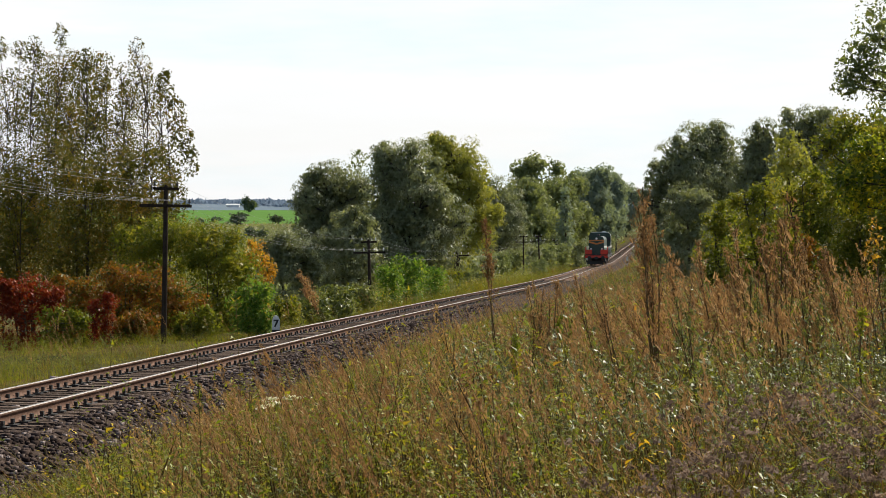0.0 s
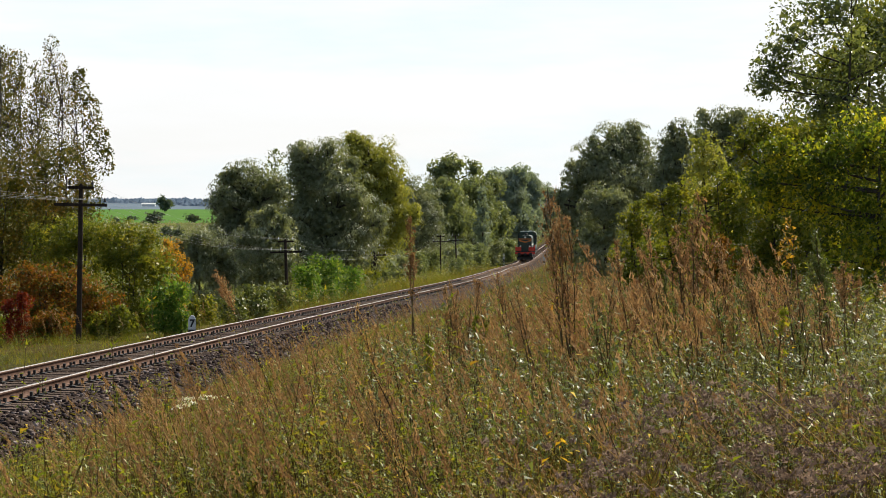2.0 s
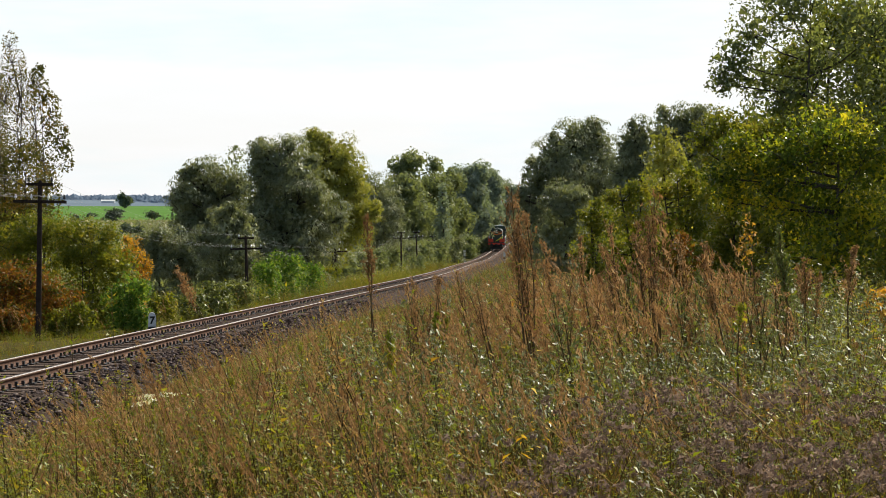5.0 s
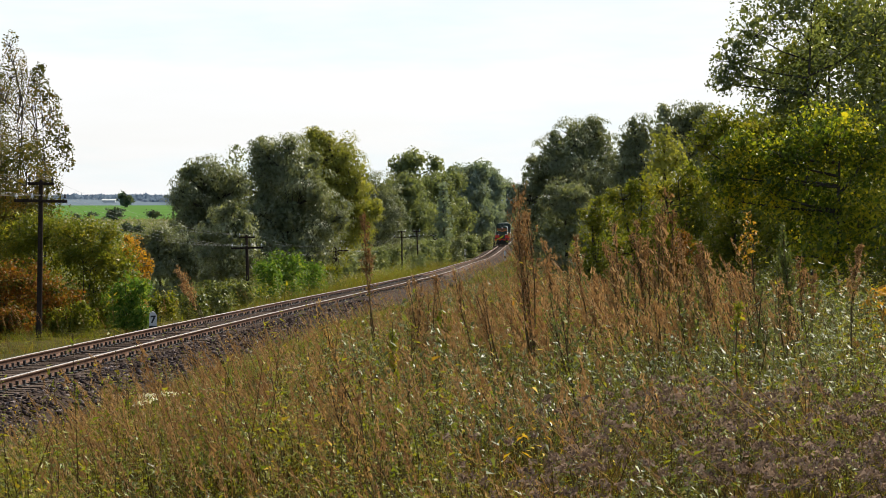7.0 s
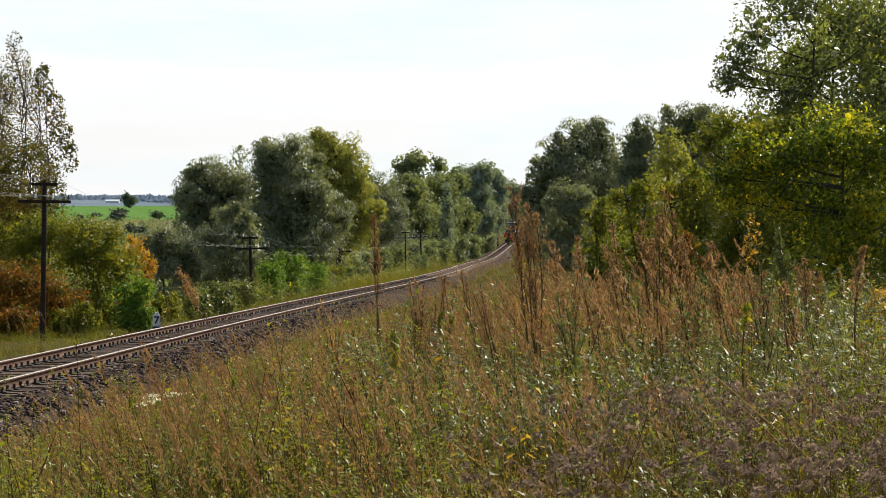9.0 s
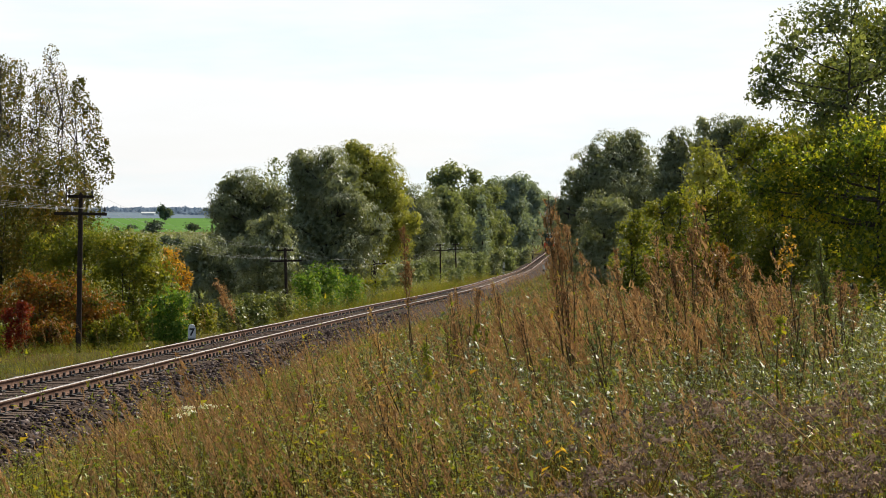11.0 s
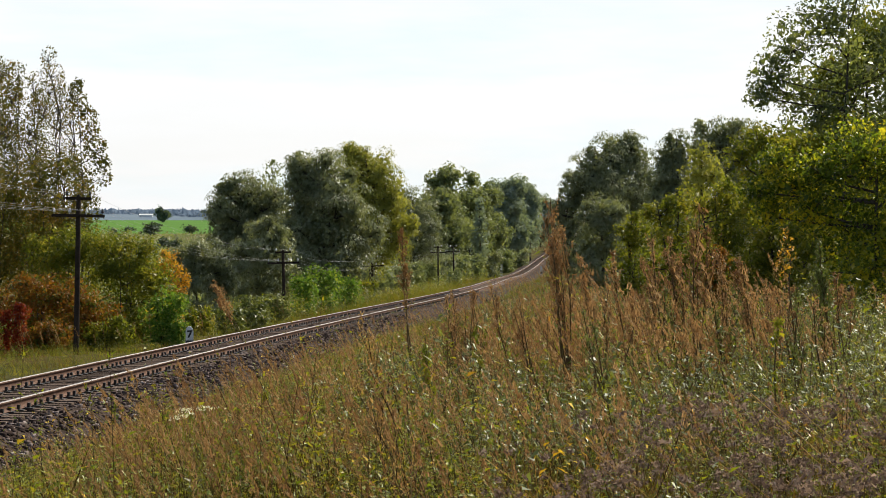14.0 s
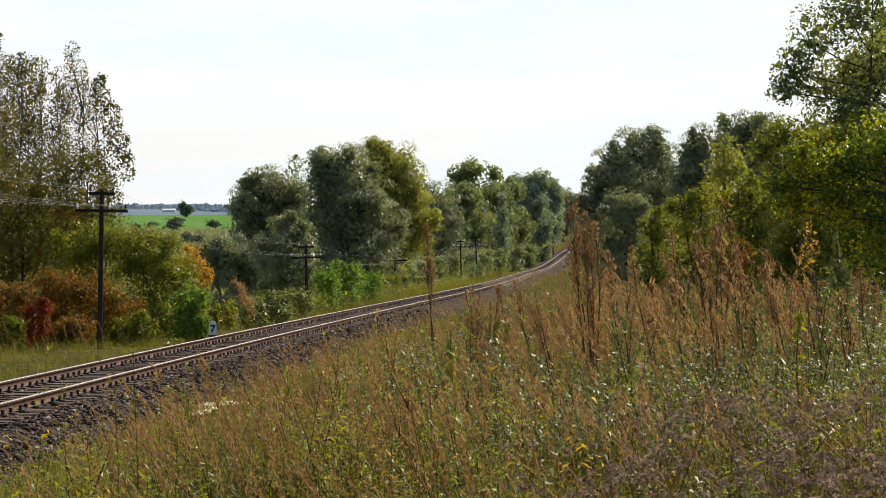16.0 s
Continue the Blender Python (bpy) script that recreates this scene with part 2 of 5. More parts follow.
def glide(y, ys, vs):
    """A smooth curve through the knots (cubic, with slopes from the neighbours)."""
    ys, vs = np.asarray(ys, float), np.asarray(vs, float)
    m = np.gradient(vs, ys)
    y = np.asarray(y, float)
    yc = np.clip(y, ys[0], ys[-1])
    i = np.clip(np.searchsorted(ys, yc) - 1, 0, len(ys) - 2)
    h = ys[i + 1] - ys[i]
    t = (yc - ys[i]) / h
    v = (2 * t**3 - 3 * t**2 + 1) * vs[i] + (t**3 - 2 * t**2 + t) * h * m[i] + (3 * t**2 - 2 * t**3) * vs[i + 1] + (t**3 - t**2) * h * m[i + 1]
    return v + np.where(y > ys[-1], (y - ys[-1]) * m[-1], 0) + np.where(y < ys[0], (y - ys[0]) * m[0], 0)


def line_x(y):
    return glide(y, LINE_Y, LINE_X)


def rail_z(y):
    return glide(np.minimum(y, 900), LINE_Y, RAIL_Z)


def smooth(a, b, v):
    t = np.clip((v - a) / (b - a), 0, 1)
    return t * t * (3 - 2 * t)


def off_line(x, y):
    """Metres to the right of the track's middle."""
    return (np.asarray(x) - line_x(y)) * 0.9935


def ground_z(x, y):
    x, y = np.asarray(x, float), np.asarray(y, float)
    s = off_line(x, y)
    a = np.abs(s)
    zr = rail_z(y)
    bed = -0.3 - 0.35 * smooth(1.5, 2.8, a)
    right = 1.75 * (1 - np.exp(-0.2 * np.clip(s - 3.2, 0, None)))
    left = -0.05 * np.clip(a - 2.8, 0, 8) - smooth(60, 120, y) * smooth(3.5, 26, a) * 5.0
    near = zr + bed + np.where(s > 0, right, left)
    # beyond, a valley on one side with a hill of fields behind it
    far = -7.0 + 15.0 * smooth(420, 1150, y) + 19.0 * smooth(1000, 2300, y)
    w = smooth(30, 130, a) * np.where(s < 0, smooth(60, 200, y), smooth(300, 700, y))
    w = np.maximum(w, smooth(900, 1300, y))
    bumps = 0.12 * np.sin(x * 0.9 + 1.3 * np.sin(y * 0.41)) * np.sin(y * 0.63 + 0.7 * np.sin(x * 0.5)) * smooth(3, 6, a)
    return near * (1 - w) + far * w + bumps


# ---- mesh helpers ----
def quad_mesh(name, verts, quads, mats, which=None):
    """A mesh of four- and three-cornered faces; the fourth corner of a triangle is -1."""
    me = bpy.data.meshes.new(name)
    verts, quads = np.asarray(verts, np.float32), np.asarray(quads, np.int32)
    corners = 3 + (quads[:, 3] >= 0)
    flat = quads.ravel()
    flat = flat[flat >= 0]
    me.vertices.add(len(verts))
    me.vertices.foreach_set("co", verts.ravel())
    me.loops.add(len(flat))
    me.loops.foreach_set("vertex_index", flat)
    me.polygons.add(len(quads))
    me.polygons.foreach_set("loop_start", np.concatenate([[0], np.cumsum(corners)[:-1]]).astype(np.int32))
    for m in mats:
        me.materials.append(m)
    if which is not None:
        me.polygons.foreach_set("material_index", np.asarray(which, np.int32))
    me.update(calc_edges=True)
    return me


def tube(points, radii, sides=6):
    """Verts and quads of a tapered tube along points."""
    pts = np.asarray(points, float)
    d = np.gradient(pts, axis=0)
    d /= np.linalg.norm(d, axis=1)[:, None] + 1e-9
    ref = np.array([0.0, 0, 1]) if abs(d[0][2]) < 0.8 else np.array([1.0, 0, 0])
    u = np.cross(d, ref)
    u /= np.linalg.norm(u, axis=1)[:, None]
    w = np.cross(d, u)
    a = np.arange(sides) * 2 * np.pi / sides
    v = pts[:, None] + np.asarray(radii)[:, None, None] * (np.cos(a)[None, :, None] * u[:, None] + np.sin(a)[None, :, None] * w[:, None])
    i = np.arange(len(pts) - 1)[:, None] * sides
    j = np.arange(sides)[None]
    k = (j + 1) % sides
    q = np.stack([i + j, i + k, i + sides + k, i + sides + j], -1).reshape(-1, 4)
    return v.reshape(-1, 3), q


def joined(pieces):
    vs, qs, n = [], [], 0
    for v, q in pieces:
        vs.append(v)
        q = np.asarray(q)
        qs.append(np.where(q >= 0, q + n, -1))
        n += len(v)
    return np.concatenate(vs), np.concatenate(qs)


def leaves(rng, centres, size, width=0.5, droop=0.0, spread=0.26, corners=3):
    """One leaf at each centre, turned at random; droop pulls the tips down."""
    n = len(centres)
    u = rng.normal(size=(n, 3))
    u[:, 2] -= droop * 2
    u /= np.linalg.norm(u, axis=1)[:, None]
    r = rng.normal(size=(n, 3))
    w = np.cross(u, r)
    w /= np.linalg.norm(w, axis=1)[:, None]
    ln = size * np.exp(rng.normal(0, spread, n))[:, None]
    c = np.asarray(centres)
    if corners == 3:
        v = np.stack([c - u * ln * 0.5 + w * ln * width * 0.5, c - u * ln * 0.5 - w * ln * width * 0.5, c + u * ln * 0.6], 1).reshape(-1, 3)
        q = np.full((n, 4), -1)
        q[:, :3] = np.arange(3 * n).reshape(-1, 3)
        return v, q
    v = np.stack([c - u * ln * 0.5, c + w * ln * width * 0.5 - u * ln * 0.05, c + u * ln * 0.5, c - w * ln * width * 0.5 - u * ln * 0.05], 1).reshape(-1, 3)
    return v, np.arange(4 * n).reshape(-1, 4)


def shell_leaves(rng, centres, normals, size, width=0.5, droop=0.6, spread=0.3, ruffle=0.45):
    """Leaves that lie like shingles on a rounded clump, tips outward and down."""
    n = len(centres)
    nn = normals + rng.normal(0, ruffle, (n, 3))
    nn /= np.linalg.norm(nn, axis=1)[:, None] + 1e-9
    u = normals * (1, 1, 0.3) + rng.normal(0, ruffle, (n, 3))
    u[:, 2] -= droop
    u -= nn * (u * nn).sum(1)[:, None]
    u /= np.linalg.norm(u, axis=1)[:, None] + 1e-9
    w = np.cross(nn, u)
    ln = size * np.exp(rng.normal(0, spread, n))[:, None]
    c = np.asarray(centres)
    v = np.stack([c - u * ln * 0.5, c + w * ln * width * 0.5 - u * ln * 0.05, c + u * ln * 0.6, c - w * ln * width * 0.5 - u * ln * 0.05], 1).reshape(-1, 3)
    return v, np.arange(4 * n).reshape(-1, 4)


def part(name, me, parent, label=""):
    ob = new(name, me)
    ob.parent = parent
    return tagged(ob, label)


def bm_mesh(name, bm, mats):
    me = bpy.data.meshes.new(name)
    bm.to_mesh(me)
    bm.free()
    for m in mats:
        me.materials.append(m)
    return me


def add_box(bm, size, at, bevel=0.0, turn=None, mat=0):
    b2 = bmesh.new()
    bmesh.ops.create_cube(b2, size=1)
    bmesh.ops.scale(b2, vec=size, verts=b2.verts)
    if bevel:
        bmesh.ops.bevel(b2, geom=b2.edges[:], offset=bevel, segments=2, affect="EDGES")
    m = Matrix.Translation(at) @ (turn or Matrix())
    bmesh.ops.transform(b2, matrix=m, verts=b2.verts)
    for f in b2.faces:
        f.material_index = mat
    tmp = bpy.data.meshes.new("tmp")
    b2.to_mesh(tmp)
    b2.free()
    bm.from_mesh(tmp)
    bpy.data.meshes.remove(tmp)


def add_rod(bm, a, b, r1, r2=None, sides=10, mat=0):
    a, b = Vector(a), Vector(b)
    b2 = bmesh.new()
    bmesh.ops.create_cone(b2, cap_ends=True, segments=sides, radius1=r1, radius2=r1 if r2 is None else r2, depth=(b - a).length)
    m = Matrix.Translation((a + b) / 2) @ (b - a).to_track_quat("Z", "Y").to_matrix().to_4x4()
    bmesh.ops.transform(b2, matrix=m, verts=b2.verts)
    for f in b2.faces:
        f.material_index = mat
        f.smooth = len(f.verts) == 4
    tmp = bpy.data.meshes.new("tmp")
    b2.to_mesh(tmp)
    b2.free()
    bm.from_mesh(tmp)
    bpy.data.meshes.remove(tmp)


# ---- ground ----
def ground_material():
    m, n, l, b = material("meadow_soil")
    geo = n.new("ShaderNodeNewGeometry")
    big = n.new("ShaderNodeTexNoise")
    big.inputs["Scale"].default_value = 0.12
    big.inputs["Detail"].default_value = 8
    l.new(geo.outputs["Position"], big.inputs["Vector"])
    small = n.new("ShaderNodeTexNoise")
    small.inputs["Scale"].default_value = 6.0
    small.inputs["Detail"].default_value = 8
    l.new(geo.outputs["Position"], small.inputs["Vector"])
    r = ramp_node(n, [(0.3, (0.04, 0.045, 0.01)), (0.48, (0.075, 0.066, 0.016)), (0.6, (0.1, 0.065, 0.02)), (0.72, (0.085, 0.09, 0.018))])
    l.new(big.outputs[0], r.inputs[0])
    k = ramp_node(n, [(0.3, (0.35, 0.35, 0.35)), (0.7, (1.3, 1.3, 1.3))])
    l.new(small.outputs[0], k.inputs[0])
    mul = n.new("ShaderNodeMix")
    mul.data_type, mul.blend_type = "RGBA", "MULTIPLY"
    mul.inputs[0].default_value = 1
    l.new(r.outputs[0], mul.inputs[6])
    l.new(k.outputs[0], mul.inputs[7])
    l.new(mul.outputs[2], b.inputs["Base Color"])
    b.inputs["Roughness"].default_value = 0.95
    b.inputs["Specular IOR Level"].default_value = 0.03
    bp = n.new("ShaderNodeBump")
    bp.inputs["Strength"].default_value, bp.inputs["Distance"].default_value = 0.6, 0.15
    l.new(small.outputs[0], bp.inputs["Height"])
    l.new(bp.outputs[0], b.inputs["Normal"])
    return m


SOIL = ground_material()
FIELD = rough_material("winter_crop", [(0.3, (0.055, 0.13, 0.022)), (0.7, (0.095, 0.2, 0.036))], 0.03, 0.95, 0.2)
FALLOW = rough_material("fallow_land", [(0.3, (0.09, 0.1, 0.04)), (0.5, (0.16, 0.14, 0.06)), (0.7, (0.1, 0.115, 0.045))], 0.02, 0.95, 0.2, fine=9)
# bluish ground beyond 1500 m, with the haze mixed into its colour
HAZE_RIDGE_GROUND = rough_material("haze_blue_forest", [(0.3, (0.09, 0.13, 0.17)), (0.7, (0.15, 0.19, 0.23))], 0.01, 0.95, 0.3, fine=12)


def ground():
    s = np.concatenate([-np.geomspace(3200, 30, 34), np.linspace(-28, -6, 14), np.linspace(-5, 5, 29), np.linspace(6, 28, 20), np.geomspace(31, 3200, 30)])
    y = np.concatenate([np.linspace(-60, 0, 12), np.linspace(2, 80, 66), np.geomspace(82, 900, 80), np.geomspace(905, 4300, 46)])
    S, Y = np.meshgrid(s, y)
    X = line_x(np.minimum(Y, 900)) + S / 0.9935
    Z = ground_z(X, Y)
    v = np.stack([X, Y, Z], -1).reshape(-1, 3)
    n = len(s)
    i = np.arange(len(y) - 1)[:, None] * n + np.arange(n - 1)[None]
    q = np.stack([i, i + 1, i + n + 1, i + n], -1).reshape(-1, 4)
    c = v[q].mean(1)
    which = np.zeros(len(q), int)
    side = off_line(c[:, 0], c[:, 1])
    which[(c[:, 1] > 330) & (side < -60)] = 2
    which[(c[:, 1] > 890) & (c[:, 1] < 1500) & (side < -60)] = 1
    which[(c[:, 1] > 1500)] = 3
    me = quad_mesh("ground", v, q, [SOIL, FIELD, FALLOW, HAZE_RIDGE_GROUND], which)
    me.polygons.foreach_set("use_smooth", np.ones(len(q), bool))
    return tagged(new("ground", me), "rough autumn meadow falling to a valley of green fields", "ground", kind="structure")


ground()


# ---- the railway ----
def along(s, y0, y1, step):
    y = np.arange(y0, y1, step)
    x = line_x(y)
    tx = np.gradient(x, y)
    n = np.stack([np.ones_like(tx), -tx], -1) / np.sqrt(1 + tx**2)[:, None]
    return np.stack([x + s * n[:, 0], y + s * n[:, 1], rail_z(y)], -1)


RAIL_FORM = [(-0.075, -0.18), (-0.075, -0.168), (-0.02, -0.15), (-0.01, -0.13), (-0.01, -0.05), (-0.037, -0.038), (-0.037, -0.006), (-0.03, 0.0), (0.03, 0.0), (0.037, -0.006), (0.037, -0.038), (0.01, -0.05), (0.01, -0.13), (0.02, -0.15), (0.075, -0.168), (0.075, -0.18)]


def rail(s):
    p = along(s, -30, 880, 2.0)
    f = np.array(RAIL_FORM)
    v = np.stack([p[:, None, 0] + f[None, :, 0], np.repeat(p[:, None, 1], len(f), 1), p[:, None, 2] + f[None, :, 1]], -1)
    k = len(f)
    i = np.arange(len(p) - 1)[:, None] * k + np.arange(k)[None]
    j = np.arange(len(p) - 1)[:, None] * k + (np.arange(k)[None] + 1) % k
    q = np.stack([i, j, j + k, i + k], -1).reshape(-1, 4)
    which = np.tile(np.where(np.isin(np.arange(k), (6, 7, 8)), 1, 0), len(p) - 1)
    return quad_mesh("rail", v.reshape(-1, 3), q, [RUST, POLISHED], which)
track = tagged(new("railway_track"), "single railway track with rusty rails and dark wooden sleepers", "railway track", kind="structure")
for s in (-0.795, 0.795):
    part("rail", rail(s), track, "rusty steel rail with a worn bright top")


def sleeper_mesh():
    bm = bmesh.new()
    add_box(bm, (2.7, 0.22, 0.16), (0, 0, 0), 0.02)
    me = bm_mesh("sleeper", bm, [SLEEPER])
    return me


def chair_mesh():
    """The tie plate with its clips, which show dark under the rail."""
    bm = bmesh.new()
    add_box(bm, (0.36, 0.17, 0.02), (0, 0, 0.0))
    for sx in (-1, 1):
        add_box(bm, (0.05, 0.065, 0.09), (sx * 0.085, 0, 0.045))
    return bm_mesh("tie_plate", bm, [BLACK])


def sleepers():
    sm, cm = sleeper_mesh(), chair_mesh()
    rng = np.random.default_rng(3)
    step = 0.47
    y = 21.0
    for i in range(300):
        x = float(line_x(y))
        tx = float(line_x(y + 0.5) - line_x(y - 0.5))
        slab = new("sleeper", sm)
        slab.parent = track
        slab.matrix_basis = pose(x + rng.normal(0, 0.015), y + rng.normal(0, 0.012), float(rail_z(y)) - 0.275 + rng.normal(0, 0.004), 0, 0, -math.degrees(math.atan(tx)) + rng.normal(0, 0.5))
        for sx in (-0.795, 0.795):
            c = new("tie_plate", cm)
            c.parent = slab
            c.location = (sx, 0, 0.088)
        y += step
    ys = np.concatenate([np.arange(-25, 21.0, step), np.arange(y, 620, step)])
    bm = []
    box = np.array([(a, b, c) for c in (-0.08, 0.08) for b in (-0.11, 0.11) for a in (-1.35, 1.35)])
    faces = np.array([(0, 1, 5, 4), (2, 6, 7, 3), (0, 4, 6, 2), (1, 3, 7, 5), (4, 5, 7, 6)])
    for v in ys:
        x = float(line_x(v))
        tx = float(line_x(v + 0.5) - line_x(v - 0.5))
        p = box.copy()
        p[:, 1] -= p[:, 0] * tx
        bm.append((p + (x, v, float(rail_z(v)) - 0.275), faces))
    v, q = joined(bm)
    tagged(part("far_sleepers", quad_mesh("far_sleepers", v, q, [SLEEPER]), track), "dark wooden sleepers further along the line", kind="stuff")


def ballast():
    prof = np.array([(-2.9, -0.75), (-2.4, -0.5), (-1.75, -0.225), (-0.8, -0.235), (0, -0.24), (0.8, -0.235), (1.75, -0.225), (2.4, -0.5), (2.9, -0.75)])
    p = along(0, -30, 880, 0.5)
    rng = np.random.default_rng(5)
    v = np.stack([p[:, None, 0] + prof[None, :, 0], np.repeat(p[:, None, 1], len(prof), 1), p[:, None, 2] + prof[None, :, 1] + rng.normal(0, 0.015, (len(p), len(prof)))], -1)
    k = len(prof)
    i = np.arange(len(p) - 1)[:, None] * k + np.arange(k - 1)[None]
    q = np.stack([i, i + 1, i + k + 1, i + k], -1).reshape(-1, 4)
    tagged(new("ballast_bed", quad_mesh("ballast_bed", v.reshape(-1, 3), q, [STONES])), "bed of grey-brown crushed stone under the track", "ballast", kind="structure")
    n = 13000
    y = 20 + 75 * rng.random(n) ** 1.6
    s = np.where(rng.random(n) < 0.55, rng.uniform(1.25, 2.85, n), rng.uniform(-2.5, 1.3, n))
    z = rail_z(y) + np.interp(s, prof[:, 0], prof[:, 1])
    x = line_x(y) + s
    cube = np.array([(a, b, c) for c in (-1, 1) for b in (-1, 1) for a in (-1, 1)], float)
    faces = np.array([(0, 2, 3, 1), (4, 5, 7, 6), (0, 1, 5, 4), (2, 6, 7, 3), (0, 4, 6, 2), (1, 3, 7, 5)])
    size = 0.027 * np.exp(rng.normal(0, 0.3, n))
    a = rng.random(n) * 6.28
    pts = cube[None] * (1 + rng.normal(0, 0.28, (n, 8, 3))) * size[:, None, None]
    ca, sa = np.cos(a)[:, None], np.sin(a)[:, None]
    xx, yy = pts[..., 0] * ca - pts[..., 1] * sa, pts[..., 0] * sa + pts[..., 1] * ca
    pts = np.stack([xx + x[:, None], yy + y[:, None], pts[..., 2] * 0.8 + z[:, None] + 0.008], -1)
    q = (np.arange(n)[:, None, None] * 8 + faces[None]).reshape(-1, 4)
    tagged(new("ballast_stones", quad_mesh("ballast_stones", pts.reshape(-1, 3), q, [LOOSE_STONE])), "loose grey and brown crushed stones along the track", "ballast", kind="stuff")


LOOSE_STONE = leaf_material("loose_stone", [(0.0, (0.022, 0.015, 0.013)), (0.5, (0.066, 0.048, 0.042)), (0.85, (0.12, 0.094, 0.086)), (1.0, (0.25, 0.21, 0.2))], 0.0, 0.9, shine=0.02)
ballast()


# ---- beside the line ----
def marker_post():
    x, y = -5.67, 69.0
    z = float(ground_z(x, y))
    post = tagged(new("marker_post"), "small whitewashed concrete marker post with a black seven", "marker post")
    post.matrix_basis = pose(x, y, z, 0, 0, 4.7)
    bm = bmesh.new()
    outline = [(-0.13, 0.0), (0.13, 0.0), (0.13, 0.58)] + [(0.13 * math.cos(a), 0.58 + 0.2 * math.sin(a)) for a in np.linspace(0.3, math.pi - 0.3, 9)] + [(-0.13, 0.58)]
    f = bm.faces.new([bm.verts.new((a, -0.08, b)) for a, b in outline])
    r = bmesh.ops.extrude_face_region(bm, geom=[f])
    bmesh.ops.translate(bm, vec=(0, 0.16, 0), verts=[g for g in r["geom"] if isinstance(g, bmesh.types.BMVert)])
    bmesh.ops.recalc_face_normals(bm, faces=bm.faces)
    part("slab", bm_mesh("slab", bm, [WHITEWASH]), post)
    bm = bmesh.new()
    add_box(bm, (0.275, 0.175, 0.34), (0, 0, 0.14), 0.01)
    part("foot", bm_mesh("foot", bm, [BLACK]), post, "black painted foot")
    text = bpy.data.curves.new("numeral", "FONT")
    text.body, text.size, text.align_x, text.extrude, text.offset = "7", 0.34, "CENTER", 0.004, 0.012
    num = new("numeral", text)
    num.data.materials.append(BLACK)
    num.parent = post
    num.matrix_basis = pose(0, -0.086, 0.40, 90, 0, 0)


marker_post()


def crossing_post(x, y, h):
    z = float(ground_z(x, y))
    post = tagged(new("crossing_post"), "short white post with a black band beside the track", "post", "posts beside the track")
    post.location = (x, y, z)
    bm = bmesh.new()
    add_box(bm, (0.3, 0.3, h), (0, 0, h / 2), 0.03)
    part("shaft", bm_mesh("shaft", bm, [WHITEWASH]), post)
    bm = bmesh.new()
    add_box(bm, (0.315, 0.315, 0.35), (0, 0, h * 0.42), 0.01)
    part("band", bm_mesh("band", bm, [BLACK]), post, "black band")
    bm = bmesh.new()
    add_box(bm, (0.32, 0.32, 0.05), (0, 0, h + 0.015), 0.02)
    part("cap", bm_mesh("cap", bm, [WHITEWASH]), post)


crossing_post(float(line_x(302)) + 3.1, 302, 1.6)
crossing_post(float(line_x(314)) - 3.4, 314, 1.7)

# distance ahead, bearing and height of the top of each pole
POLES = [(30, -13.9, 6.1), (69, -9.48, 4.40), (112, -4.0, 2.25), (155, 1.2, 1.45), (222, 8.8, 1.95), (258, 12.3, 1.80), (292, 16.1, 1.05), (338, 21.7, 2.05), (385, 26.9, 3.75), (428, 31.6, 4.7), (472, 36.9, 5.1), (515, 41.6, 5.6), (560, 46.4, 6.3)]
ARMS = [(-0.14, 0.44, (-0.38, 0.38)), (-0.72, 0.88, (-0.8, -0.28, 0.28, 0.8))]


def telegraph_pole(x, y, top, lean, first):
    z = float(ground_z(x, y)) - 0.2
    h = top - z
    pole = tagged(new("telegraph_pole"), "weathered wooden telegraph pole with two crossarms and insulators", "telegraph pole", "poles along the railway")
    pole.matrix_basis = pose(x, y, z, 0, lean, 6)
    v, q = tube([(0, 0, t * h) for t in (0, 0.35, 0.7, 0.985, 1.0)], [0.102, 0.094, 0.086, 0.078, 0.03], 10)
    part("shaft", quad_mesh("shaft", v, q, [OLD_WOOD]), pole)
    for down, half, pins in ARMS:
        bm = bmesh.new()
        add_box(bm, (half * 2, 0.09, 0.1), (0, -0.1, h + down), 0.012)
        arm = part("crossarm", bm_mesh("crossarm", bm, [OLD_WOOD]), pole)
        for i, px in enumerate(pins):
            bm = bmesh.new()
            dark = first and (down > -0.5 or px > 0.5)
            add_rod(bm, (px, -0.1, h + down + 0.04), (px, -0.1, h + down + 0.13), 0.012, None, 6)
            add_rod(bm, (px, -0.1, h + down + 0.11), (px, -0.1, h + down + 0.18), 0.05, 0.04, 10)
            add_rod(bm, (px, -0.1, h + down + 0.18), (px, -0.1, h + down + 0.25), 0.033, 0.02, 10)
            part("insulator", bm_mesh("insulator", bm, [BLACK if dark else PORCELAIN]), arm, "black insulator" if dark else "white porcelain insulator")
    return pole


rng_poles = np.random.default_rng(8)
for i, (y, x, top) in enumerate(POLES):
    telegraph_pole(x, y, top, 0.9 if i == 1 else float(rng_poles.normal(0, 1.0)), i == 1)

